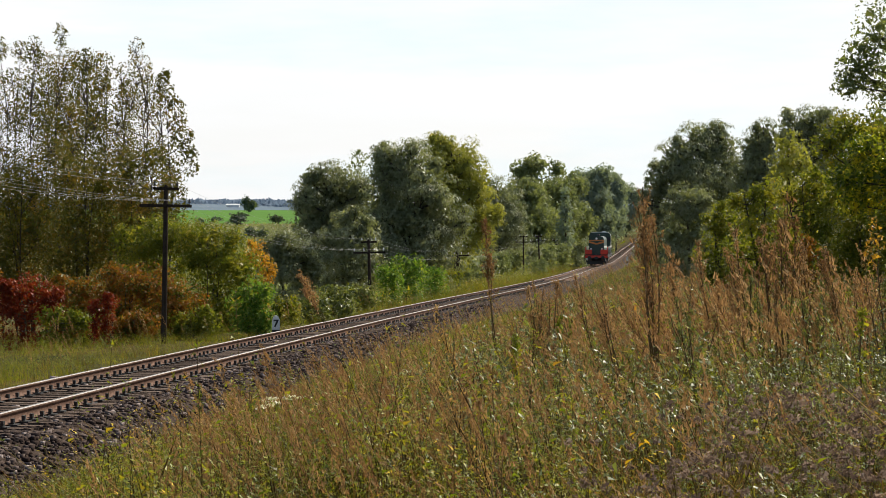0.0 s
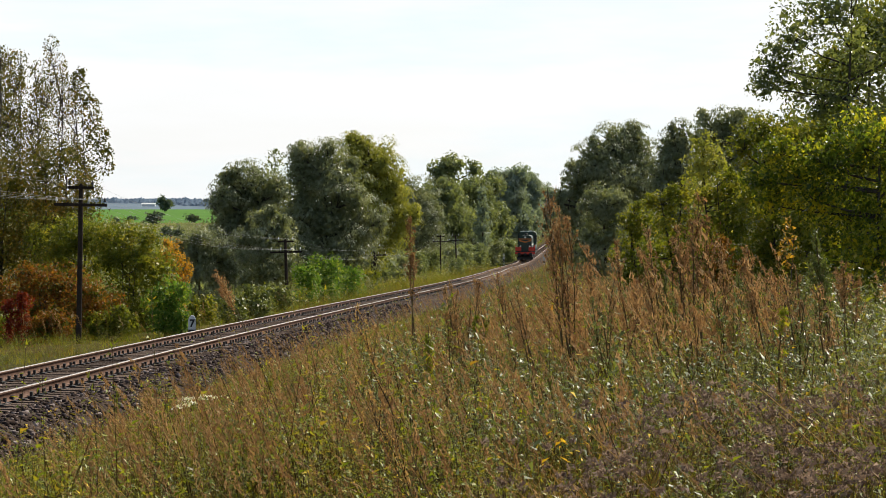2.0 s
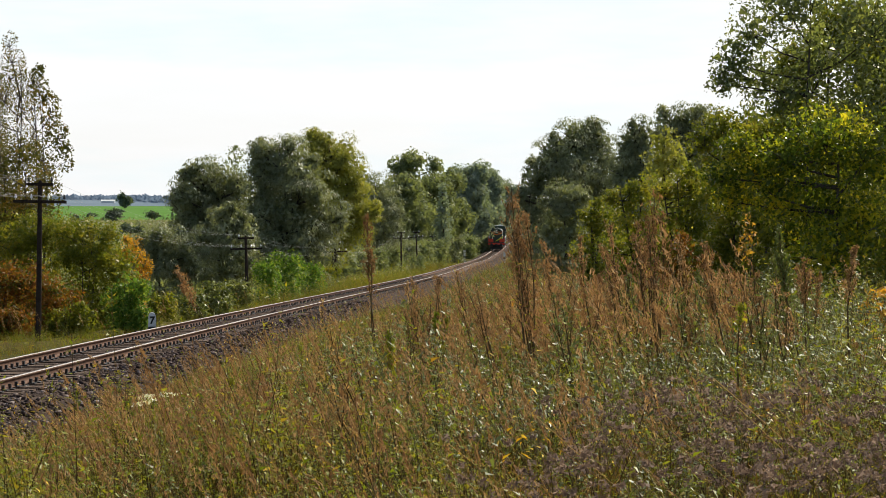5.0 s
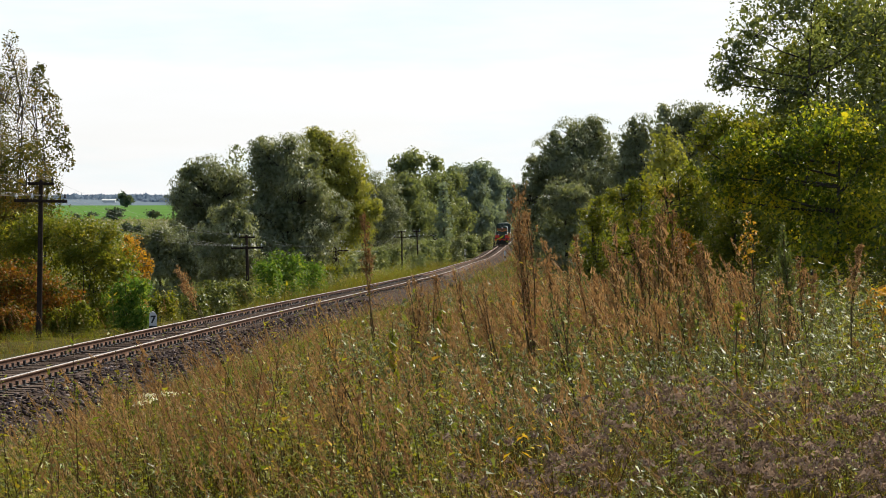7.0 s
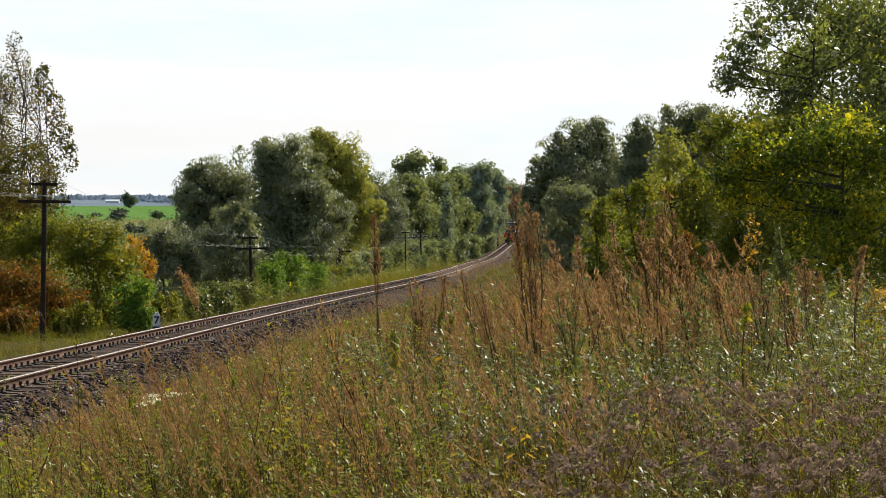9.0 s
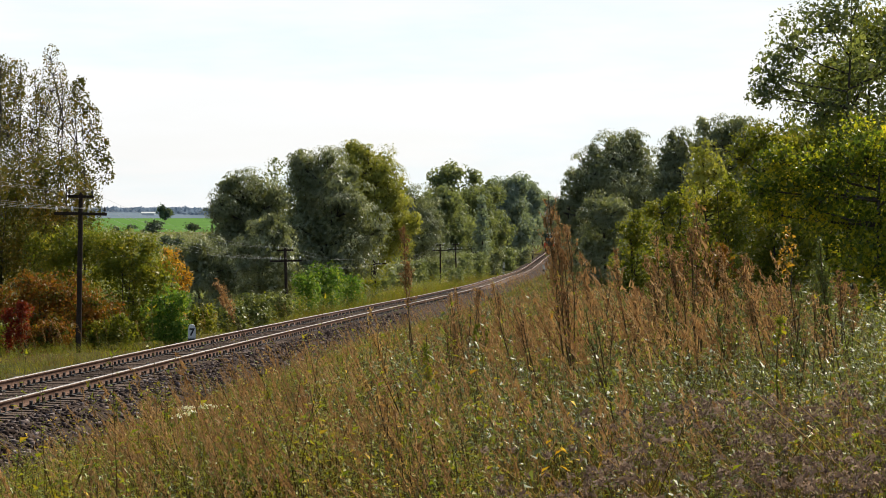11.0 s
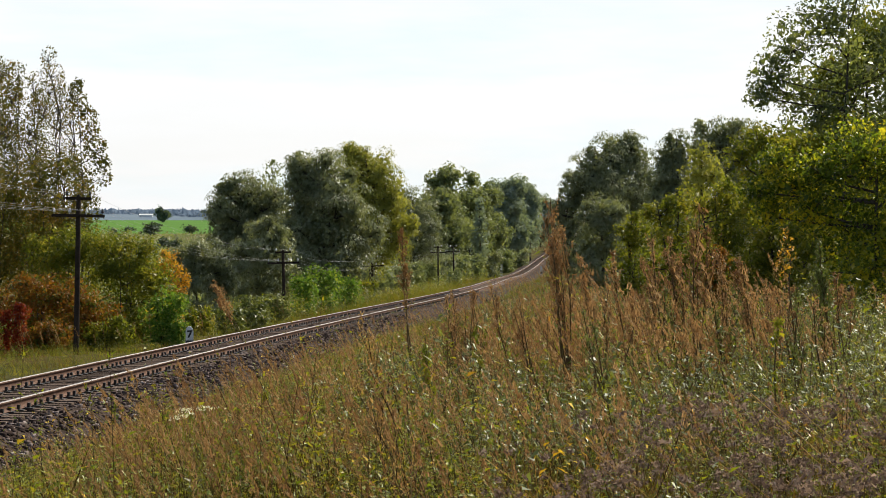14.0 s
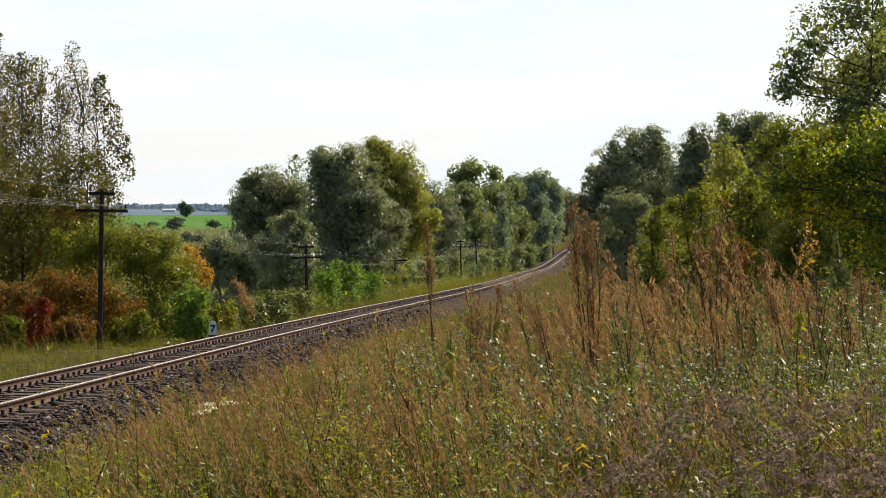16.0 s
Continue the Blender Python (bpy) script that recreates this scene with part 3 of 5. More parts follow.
def wires():
    for down, half, pins in ARMS:
        for px in pins:
            pts = []
            for (y0, x0, t0), (y1, x1, t1) in zip(POLES, POLES[1:]):
                span = math.hypot(y1 - y0, x1 - x0)
                for k in np.linspace(0, 1, 11)[: None if y1 == POLES[-1][0] else -1]:
                    sag = 4 * k * (1 - k) * 0.0125 * span
                    pts.append((x0 + (x1 - x0) * k + px, y0 + (y1 - y0) * k - 0.1, t0 + (t1 - t0) * k + down + 0.17 - sag))
            v, q = tube(pts, np.full(len(pts), 0.0032), 4)
            tagged(new("telegraph_wire", quad_mesh("telegraph_wire", v, q, [WIRE])), "thin sagging telegraph wire between the poles", "wire", "telegraph wires")


wires()


# ---- trees and bushes ----
def tree(kind, x, y, top, lobes, leaf, per, size, label, trunk=0.18, seed=0, width=0.55, droop=0.1, category="tree", puff=0.42, core=0.5, airy=0.0, stems=1, corners=3, ruffle=0.45, domed=False):
    """lobes: (dx, dy, z, rx, ry, rz) in metres, z above the foot. per: leaves for each square metre of a lobe's skin.
    puff: size of the rounded clumps. core: how thickly the inside is filled. airy: share of single leaves on open twigs."""
    rng = np.random.default_rng(seed + 11)
    z0 = float(ground_z(x, y))
    thing = tagged(new(kind), label, category)
    thing.location = (x, y, z0)
    wood, cs, ins, skin, facing = [], [], [], [], []
    hi = top * 0.86
    zs = np.linspace(-0.4, hi, 9)
    for k in range(stems):
        lean = rng.normal(0, 0.02 + 0.06 * (stems > 1), 2)
        pts = np.stack([lean[0] * zs + 0.08 * np.sin(zs * 0.8 + seed + k), lean[1] * zs + 0.08 * np.cos(zs * 0.6 + seed), zs], -1)
        wood.append(tube(pts, np.linspace(trunk, trunk * 0.14, 9), 7))
    for dx, dy, z, rx, ry, rz in lobes:
        mean = (rx * ry * rz) ** (1 / 3)
        area = 4 * np.pi * mean**2
        rc = max(puff * mean, size * 1.5)
        nc = max(7, int(area / (rc * rc * 1.9)))
        d = rng.normal(size=(nc, 3))
        d[:, 2] += 0.15
        d /= np.linalg.norm(d, axis=1)[:, None]
        rad = np.where(rng.random(nc) < 0.8, rng.uniform(0.78, 1.0, nc), rng.uniform(0.4, 0.8, nc))
        c = d * rad[:, None] * (rx, ry, rz) + (dx, dy, z)
        nl = max(6, int(per * 0.72 * area / nc))
        g = rng.normal(size=(nc, nl, 3))
        g[:, :, 2] = np.abs(g[:, :, 2]) - 0.25 if domed else g[:, :, 2] + 0.25
        g += d[:, None] * 0.5
        g /= np.linalg.norm(g, axis=2)[:, :, None]
        g *= rng.uniform(0.7, 1.06, (nc, nl, 1))
        lp = c[:, None] + g * rc * (rng.uniform(0.75, 1.1, (nc, 1, 1)) if domed else rng.uniform(0.5, 1.35, (nc, 1, 1))) * (1, 1, 0.85)
        skin.append(lp.reshape(-1, 3))
        facing.append((g / np.linalg.norm(g, axis=2)[:, :, None]).reshape(-1, 3))
        if airy:
            na = int(per * area * airy)
            e = rng.normal(size=(na, 3))
            e /= np.linalg.norm(e, axis=1)[:, None]
            cs.append(e * rng.uniform(0.5, 1.22, (na, 1)) * (rx, ry, rz) + (dx, dy, z))
        if core:
            ni = int(per * area * core * 0.35)
            e = rng.normal(size=(ni, 3))
            e /= np.linalg.norm(e, axis=1)[:, None]
            ins.append(e * rng.uniform(0.2, 0.82, (ni, 1)) * (rx, ry, rz) + (dx, dy, z))
        h = min(max(z - rz * 0.9, 0.12 * top), hi * 0.9)
        foot = np.array([np.interp(h, zs, pts[:, 0]), np.interp(h, zs, pts[:, 1]), h])
        hub = np.array([dx, dy, z - rz * 0.15])
        mid = (foot + hub) / 2 + (0, 0, -0.1 * rz)
        wood.append(tube([foot, mid, hub], [trunk * 0.36, trunk * 0.26, trunk * 0.16], 5))
        for e in c[:: max(1, nc // (14 if airy > 1 else 3 if category in ("bush", "shrub") else 8))]:
            wood.append(tube([hub, (hub + e) / 2 + rng.normal(0, 0.07, 3) * rz, e], [trunk * 0.17, trunk * 0.1, trunk * 0.035], 4))
    v, q = joined(wood)
    part("trunk", quad_mesh("trunk", v, q, [BARK]), thing)
    sets = [shell_leaves(rng, np.concatenate(skin), np.concatenate(facing), size, width, droop + 0.35, ruffle=ruffle)]
    if cs:
        sets.append(leaves(rng, np.concatenate(cs), size, width * 1.15, droop, corners=corners))
    if ins:
        sets.append(leaves(rng, np.concatenate(ins), size * 1.7, 0.9, droop))
    v, q = joined(sets)
    part("crown", quad_mesh("crown", v, q, [leaf]), thing)
    return thing


def tree_at(kind, cx, y, lobes, leaf, per, size, label, **kw):
    """A tree on the bearing cx at y metres; lobes as (bearing, height, half width, half height) in 1/3600 of the distance."""
    k = y / 3600
    x = (cx - 784) * k
    base = float(ground_z(x, y))
    made = [((a - cx) * k, 0.4 * math.sin(i * 2.4 + 0.5) * w * k, 3 + (400 - b) * k - base, w * k, w * k * 0.9, h * k) for i, (a, b, w, h) in enumerate(lobes)]
    rng = np.random.default_rng(kw.get("seed", 0) + 500)
    if kind.startswith("willow"):
        size, per = size * 0.8, per * 1.3
        made = [(*l[:3], l[3] * 1.08, l[4] * 1.08, l[5] * 1.06) for l in made]
        kw = {"width": 0.42, "ruffle": 0.2, "droop": 0.3, "puff": 0.46, "core": 0.9, "domed": True, **kw}
    if kind.startswith("willow") or kw.get("category") == "bush":
        # smaller boughs stand out of the round ones
        for l in list(made):
            for n in range(2):
                t = rng.uniform(-0.5, math.pi + 0.5)
                f = rng.uniform(0.3, 0.5)
                made.append((l[0] + math.cos(t) * l[3] * 0.85, l[1] - rng.uniform(-0.4, 0.8) * l[4], l[2] + math.sin(t) * l[5] * 0.8, l[3] * f, l[4] * f, l[5] * f))
        per *= 0.85
    if kw.get("category") in ("bush", "shrub"):
        # low shoots down to the ground
        low = max(0.5, min(l[2] - l[5] for l in made) * 0.75)
        made += [(l[0] * 1.05, -0.5 * l[4], low * 0.75, l[3] * 0.75, l[4] * 0.7, low * 0.85) for l in made[:5]]
    return tree(kind, x, y, max(l[2] + l[5] for l in made), made, leaf, per, size, label, **kw)


WL = "large round-crowned willow with dense grey-green leaves"
# beyond the line, in the valley
tree_at("willow_tree", 590, 150, [(556, 348, 34, 36), (600, 332, 44, 44), (560, 400, 46, 52), (625, 385, 55, 55), (590, 450, 66, 60), (548, 470, 50, 46), (650, 470, 60, 50)], WILLOW, 78, 0.175, WL, seed=1, trunk=0.35)
tree_at("willow_tree", 715, 146, [(676, 300, 26, 40), (715, 298, 46, 44), (752, 330, 44, 46), (690, 360, 50, 55), (735, 392, 62, 60), (782, 400, 40, 62), (680, 440, 62, 58), (745, 460, 62, 50)], WILLOW, 78, 0.175, WL, seed=2, trunk=0.38)
tree_at("willow_tree", 810, 170, [(772, 278, 32, 34), (812, 290, 42, 42), (838, 330, 34, 46), (795, 340, 44, 50), (848, 385, 34, 50), (815, 420, 50, 60)], WILLOW_YELLOW, 74, 0.175, "large willow turning yellow-green among darker willows", seed=3, trunk=0.35)
tree_at("willow_tree", 885, 240, [(868, 348, 28, 38), (900, 372, 26, 50), (880, 405, 38, 45), (915, 412, 24, 36), (856, 436, 34, 34)], WILLOW, 72, 0.175, "pale grey-green willow beside the railway", seed=4, trunk=0.3)
tree_at("willow_bush", 500, 140, [(492, 440, 30, 36), (522, 452, 34, 42), (495, 480, 36, 30), (540, 490, 40, 30)], WILLOW, 84, 0.16, "dark willow bush at the valley's edge", seed=5, category="bush", trunk=0.12)
tree_at("willow_bush", 622, 130, [(612, 392, 24, 26), (640, 412, 28, 26), (615, 440, 44, 44), (652, 455, 26, 36), (620, 490, 44, 36)], WILLOW, 84, 0.155, "smaller willow with pale leaf edges before the large ones", seed=6, category="tree", trunk=0.14)
tree_at("poplar_tree", 634, 176, [(634, 290, 16, 24), (630, 330, 20, 30)], POPLAR, 22, 0.2, "slender pale poplar behind the willows", seed=7, trunk=0.1, core=0.2)
PL = "tall grey-green poplar beside the railway"
tree_at("poplar_tree", 940, 300, [(925, 305, 20, 22), (952, 293, 24, 18), (985, 303, 14, 16), (940, 335, 34, 30), (930, 378, 34, 42), (960, 390, 36, 36)], POPLAR, 26, 0.33, PL, seed=8, trunk=0.28, core=0.5)
tree_at("poplar_tree", 985, 310, [(985, 340, 30, 28), (1003, 370, 18, 50), (980, 392, 30, 36), (1012, 395, 16, 32)], POPLAR, 26, 0.33, PL, seed=9, trunk=0.28)
tree_at("spruce_tree", 1000, 292, [(1000, 345, 7, 16), (1000, 375, 11, 20), (1000, 405, 15, 20), (1000, 428, 18, 16)], HAZE_TINTED, 22, 0.35, "dark pointed spruce among the poplars", seed=10, trunk=0.2)
tree_at("oak_tree", 965, 305, [(948, 400, 28, 34), (985, 402, 24, 26), (965, 420, 30, 18)], POPLAR, 28, 0.32, "low broad green tree beside the railway", seed=12, trunk=0.2)
# these poplars get their haze from the pale leaf colour alone
for i, (cx, y, ls) in enumerate([
    (1035, 470, [(1025, 335, 20, 24), (1045, 350, 26, 30), (1030, 390, 30, 34), (1040, 420, 34, 20)]),
    (1075, 520, [(1068, 325, 18, 20), (1090, 330, 14, 26), (1075, 360, 24, 34), (1085, 392, 22, 26), (1075, 412, 26, 16)]),
    (1108, 640, [(1112, 345, 16, 18), (1128, 352, 12, 20), (1118, 380, 22, 26), (1108, 400, 22, 14)]),
    (1010, 430, [(1008, 345, 20, 28), (1015, 385, 24, 36), (1012, 420, 26, 22)]),
    (1060, 420, [(1055, 345, 14, 24), (1062, 375, 18, 28), (1058, 405, 20, 20)])]):
    tree_at("poplar_tree", cx, y, ls, HAZE_TINTED, 14, 0.55, "distant poplar at the line's end, haze painted into its leaves", seed=13 + i, trunk=0.25)

for i, (cx, y, ls, m, lab) in enumerate([
    (930, 292, [(905, 352, 24, 26), (935, 345, 28, 28), (918, 392, 34, 36), (950, 400, 32, 36), (925, 430, 36, 22)], POPLAR, "broad green tree below the poplars"),
    (1000, 318, [(978, 345, 26, 24), (1012, 330, 28, 22), (995, 380, 36, 36), (1022, 395, 30, 36), (990, 425, 40, 22)], POPLAR, "broad green tree below the poplars"),
    (1045, 360, [(1030, 322, 26, 20), (1062, 316, 26, 22), (1048, 355, 34, 34), (1035, 395, 34, 32), (1066, 398, 30, 34)], HAZE_TINTED, "broad green tree at the line's end, haze painted into its leaves"),
    (1090, 430, [(1082, 330, 16, 22), (1096, 345, 16, 26), (1088, 385, 22, 32)], HAZE_TINTED, "green tree at the line's end, haze painted into its leaves")]):
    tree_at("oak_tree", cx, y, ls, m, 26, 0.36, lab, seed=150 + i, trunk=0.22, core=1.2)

# the wood on the near side of the line
WR = "large dark willow with rounded dense crown"
tree_at("willow_tree", 1225, 150, [(1243, 258, 38, 42), (1275, 262, 32, 36), (1200, 290, 38, 40), (1170, 330, 34, 40), (1245, 320, 56, 55), (1157, 385, 30, 48), (1220, 400, 60, 60), (1290, 340, 36, 60), (1185, 450, 50, 45), (1270, 430, 60, 60)], WILLOW, 78, 0.175, WR, seed=20, trunk=0.38)
tree_at("willow_bush", 1218, 112, [(1222, 352, 34, 26), (1200, 372, 24, 24), (1240, 378, 26, 26), (1196, 420, 32, 34), (1226, 420, 32, 34), (1200, 465, 34, 30)], WILLOW, 92, 0.14, "pale grey-green willow bush before the dark willows", seed=21, category="bush", trunk=0.12)
tree_at("willow_tree", 1350, 140, [(1335, 268, 26, 34), (1355, 250, 28, 34), (1325, 310, 34, 40), (1365, 310, 40, 46), (1345, 380, 56, 60)], WILLOW, 76, 0.165, WR, seed=22, trunk=0.3)
tree_at("willow_tree", 1440, 138, [(1405, 235, 30, 36), (1440, 225, 32, 32), (1475, 232, 26, 36), (1420, 290, 45, 50), (1470, 310, 50, 60), (1440, 380, 70, 60)], WILLOW, 76, 0.165, WR, seed=23, trunk=0.32)
tree_at("ash_tree", 1400, 112, [(1398, 255, 26, 24), (1388, 290, 30, 32), (1418, 288, 22, 34), (1395, 335, 34, 36), (1405, 385, 40, 40)], WILLOW_YELLOW, 42, 0.17, "young tree with olive-yellow leaves", seed=24, trunk=0.12)
tree_at("ash_tree", 1510, 100, [(1500, 232, 40, 36), (1550, 228, 44, 34), (1465, 262, 30, 36), (1530, 280, 56, 50), (1480, 330, 46, 50), (1560, 350, 60, 60)], GREEN, 66, 0.14, "dense green tree with yellowing leaf tips", seed=25, trunk=0.16)
tree_at("ash_tree", 1650, 96, [(1610, 235, 50, 40), (1670, 225, 56, 46), (1730, 240, 56, 50), (1640, 310, 70, 60), (1730, 330, 70, 70), (1690, 420, 90, 60)], GREEN, 60, 0.14, "dense green tree behind the maple", seed=26, trunk=0.18)
BL = "broad green bush with some yellow leaves at the wood's edge"
for i, (cx, y, ls) in enumerate([
    (1275, 78, [(1285, 385, 30, 26), (1262, 402, 24, 24), (1300, 420, 34, 40), (1265, 450, 34, 34), (1290, 490, 44, 36)]),
    (1345, 70, [(1330, 362, 34, 30), (1362, 352, 30, 34), (1345, 405, 44, 44), (1320, 450, 40, 40), (1370, 455, 44, 44), (1345, 500, 60, 36)]),
    (1430, 64, [(1420, 345, 38, 34), (1455, 335, 34, 38), (1432, 395, 50, 50), (1400, 445, 42, 44), (1465, 450, 50, 50), (1430, 500, 66, 40)]),
    (1520, 58, [(1500, 350, 40, 40), (1540, 335, 40, 40), (1520, 400, 56, 54), (1490, 450, 50, 44), (1555, 460, 54, 50), (1520, 505, 70, 40)]),
    (1620, 54, [(1600, 380, 56, 60), (1660, 380, 56, 60), (1620, 450, 66, 60), (1690, 460, 66, 60), (1640, 520, 80, 40)]),
    (1745, 52, [(1730, 380, 60, 70), (1790, 390, 60, 70), (1740, 470, 70, 60), (1800, 480, 70, 60)])]):
    tree_at("bush", cx, y, ls, GREEN, 150, 0.085, BL, seed=30 + i, category="bush", trunk=0.07, stems=3, airy=0.06)
tree_at("maple_tree", 1660, 44, [(1560, 60, 52, 60), (1520, 110, 36, 40), (1500, 150, 30, 24), (1565, 140, 50, 40), (1620, 20, 70, 70), (1610, 180, 66, 50), (1690, 110, 80, 80), (1760, 60, 80, 90), (1760, 200, 80, 80), (1680, -60, 90, 70)], TALL, 110, 0.07, "tall maple with grey-green leaves on open boughs", seed=40, corners=4, trunk=0.07, core=0.8, airy=0.4, puff=0.3, ruffle=0.8)
tree_at("maple_tree", 1720, 40, [(1560, 310, 50, 30), (1535, 270, 44, 30), (1500, 318, 34, 24), (1520, 360, 36, 28), (1610, 285, 60, 40), (1680, 250, 76, 60), (1760, 280, 80, 80), (1590, 350, 46, 36), (1650, 370, 70, 60), (1740, 400, 80, 70), (1690, 460, 90, 60)], MAPLE, 150, 0.068, "spreading maple with sunlit yellow-green leaves", seed=41, corners=4, trunk=0.09, core=0.8, airy=0.8, puff=0.3, ruffle=0.7)
tree_at("ash_tree", 1700, 62, [(1640, 130, 60, 60), (1720, 60, 80, 80), (1790, 120, 70, 90), (1660, 230, 70, 70), (1760, 240, 80, 80), (1700, 330, 100, 70)], GREEN, 80, 0.12, "tall dense green tree behind the maples", seed=45, trunk=0.14, core=2.0)
tree_at("ash_tree", 1580, 66, [(1555, 255, 40, 40), (1610, 240, 46, 50), (1580, 310, 60, 60), (1600, 390, 70, 60)], GREEN, 80, 0.12, "dense green tree in the wood's shade", seed=46, trunk=0.12, core=2.0)
# added trees past the right edge of view, to block sun from the maples
for i, (cx, y) in enumerate([(1950, 49), (2060, 45), (1890, 60), (2160, 52)]):
    tree_at("ash_tree", cx, y, [(cx - 70, 100, 100, 110), (cx + 60, 60, 110, 110), (cx, -90, 120, 120), (cx - 60, 320, 100, 90), (cx + 60, 330, 100, 90), (cx, 450, 120, 70), (cx, 250, 120, 100)], GREEN, 50, 0.16, "added tall tree beyond the view that shades the wood's edge", seed=140 + i, trunk=0.18, core=2.4)
tree_at("maple_sapling", 1775, 24, [(1768, 560, 22, 26), (1785, 590, 26, 24), (1795, 545, 24, 30)], GOLD, 90, 0.075, "maple sapling with orange and gold leaves", seed=42, category="tree", trunk=0.02, core=0.1)
tree_at("bush", 1425, 38, [(1425, 450, 22, 26), (1440, 475, 24, 24), (1415, 490, 26, 24)], RUSSET, 110, 0.07, "small russet bush in the shade of the wood", seed=43, category="bush", trunk=0.03)
tree_at("bush", 1545, 36, [(1545, 400, 8, 14), (1548, 430, 10, 16), (1540, 455, 12, 16)], GOLD, 13, 0.06, "thin shoots with yellow leaves at the wood's edge", seed=44, airy=0.6, category="sapling", trunk=0.02, core=0.0)

# the copse beyond the line, near the first pole
AL = "slender aspen with thin brown and olive autumn leaves"
rng_aspen = np.random.default_rng(31)
for i, (cx, top, w, y) in enumerate([(-95, 80, 44, 92), (-40, 60, 46, 90), (5, 75, 38, 96), (62, 62, 34, 90), (108, 45, 40, 94), (150, 78, 34, 88), (190, 90, 32, 93), (243, 64, 38, 88), (280, 140, 36, 92), (32, 84, 40, 97), (84, 82, 40, 98), (132, 66, 38, 99), (170, 96, 40, 97), (214, 104, 38, 96), (262, 100, 34, 95)]):
    ls = []
    for k in range(13):
        f = k / 12
        ls.append((cx + rng_aspen.uniform(-1, 1) * w * (0.16 + 1.35 * f**0.5), top + 24 + 360 * f + rng_aspen.normal(0, 12), (13 + 26 * f**0.6) * rng_aspen.uniform(0.75, 1.3), (24 + 22 * f) * rng_aspen.uniform(0.75, 1.3)))
    tree_at("aspen_tree", cx, y, ls, ASPEN, 9 if cx < 40 else 5 if cx > 230 else 7.5, 0.085 if cx < 230 else 0.07, AL, seed=50 + i, trunk=0.075, core=0.0, airy=5.2, puff=0.45, width=0.7)
tree_at("aspen_tree", 300, 86, [(292, 160, 16, 36), (312, 205, 18, 34), (325, 250, 18, 26), (338, 290, 12, 26), (300, 290, 30, 36)], ASPEN, 9, 0.1, "thin aspen that has lost most of its leaves", seed=60, trunk=0.06, core=0.0, airy=0.9, puff=0.3, width=0.75)
for i, (cx, y, ls) in enumerate([(40, 86, [(20, 350, 40, 60), (60, 330, 36, 56), (70, 410, 54, 60), (20, 440, 60, 60), (40, 500, 66, 50)]), (150, 84, [(120, 320, 36, 50), (180, 330, 40, 56), (140, 390, 50, 56), (195, 410, 46, 56), (150, 460, 66, 56), (110, 500, 50, 44)]), (255, 83, [(225, 300, 26, 44), (262, 285, 26, 40), (300, 330, 30, 36), (240, 360, 44, 52), (290, 380, 44, 46), (225, 430, 46, 50)]), (-60, 84, [(-60, 340, 50, 60), (-40, 420, 56, 60), (-90, 450, 60, 70), (-30, 490, 60, 50)])]):
    tree_at("aspen_tree", cx, y, ls, ASPEN, 85, 0.095, "young olive and yellow aspen thicket tree", seed=62 + i, trunk=0.07, core=0.5, airy=0.3, stems=3)
for i, (cx, y, ls, m, lab) in enumerate([
    (270, 80, [(250, 430, 50, 40), (300, 420, 54, 44), (345, 430, 44, 40), (270, 480, 66, 50)], GREEN, "rounded dark green bush beside the railway"),
    (375, 78, [(360, 440, 44, 40), (400, 455, 46, 44), (430, 490, 40, 46), (375, 500, 62, 54), (350, 550, 60, 40), (410, 555, 50, 36)], GREEN, "rounded green bush beside the railway"),
    (455, 82, [(452, 448, 22, 24), (466, 478, 18, 30), (455, 515, 22, 30)], GOLD, "bush with golden yellow leaves behind a green one"),
    (445, 73, [(450, 520, 28, 34), (430, 545, 28, 32), (458, 560, 24, 24)], BRIGHT, "bright green young bush beside the marker post"),
    (225, 74, [(200, 510, 44, 34), (250, 505, 46, 36), (290, 520, 40, 40), (215, 550, 56, 36), (275, 560, 48, 32), (330, 540, 36, 36)], RUSSET, "russet and orange autumn bush"),
    (130, 75, [(120, 520, 36, 34), (155, 535, 38, 34), (120, 560, 46, 30)], RUSSET, "russet and green autumn bush"),
    (50, 73, [(50, 520, 40, 36), (85, 540, 28, 34), (15, 535, 34, 36), (50, 560, 46, 30)], CRIMSON, "deep crimson autumn bush"),
    (-45, 76, [(-45, 520, 50, 50), (-80, 530, 44, 44)], RUSSET, "russet autumn bush beyond the track"),
    (100, 72, [(90, 565, 26, 22), (120, 572, 24, 20), (150, 570, 22, 20)], GREEN, "low green shrub among autumn bushes"),
    (240, 71.5, [(225, 572, 26, 18), (262, 570, 24, 20)], RUSSET, "low russet shrub by the pole"),
    (340, 73, [(330, 572, 24, 20), (365, 568, 26, 24)], GREEN, "low green shrub by the pole"),
    (195, 71, [(195, 535, 16, 14), (170, 545, 14, 12)], CRIMSON, "small crimson shoots before a russet bush")]):
    tree_at("bush", cx, y, ls, m, 150, 0.085, lab, seed=70 + i, category="bush", trunk=0.035, stems=3, airy=0.15, core=0.6)
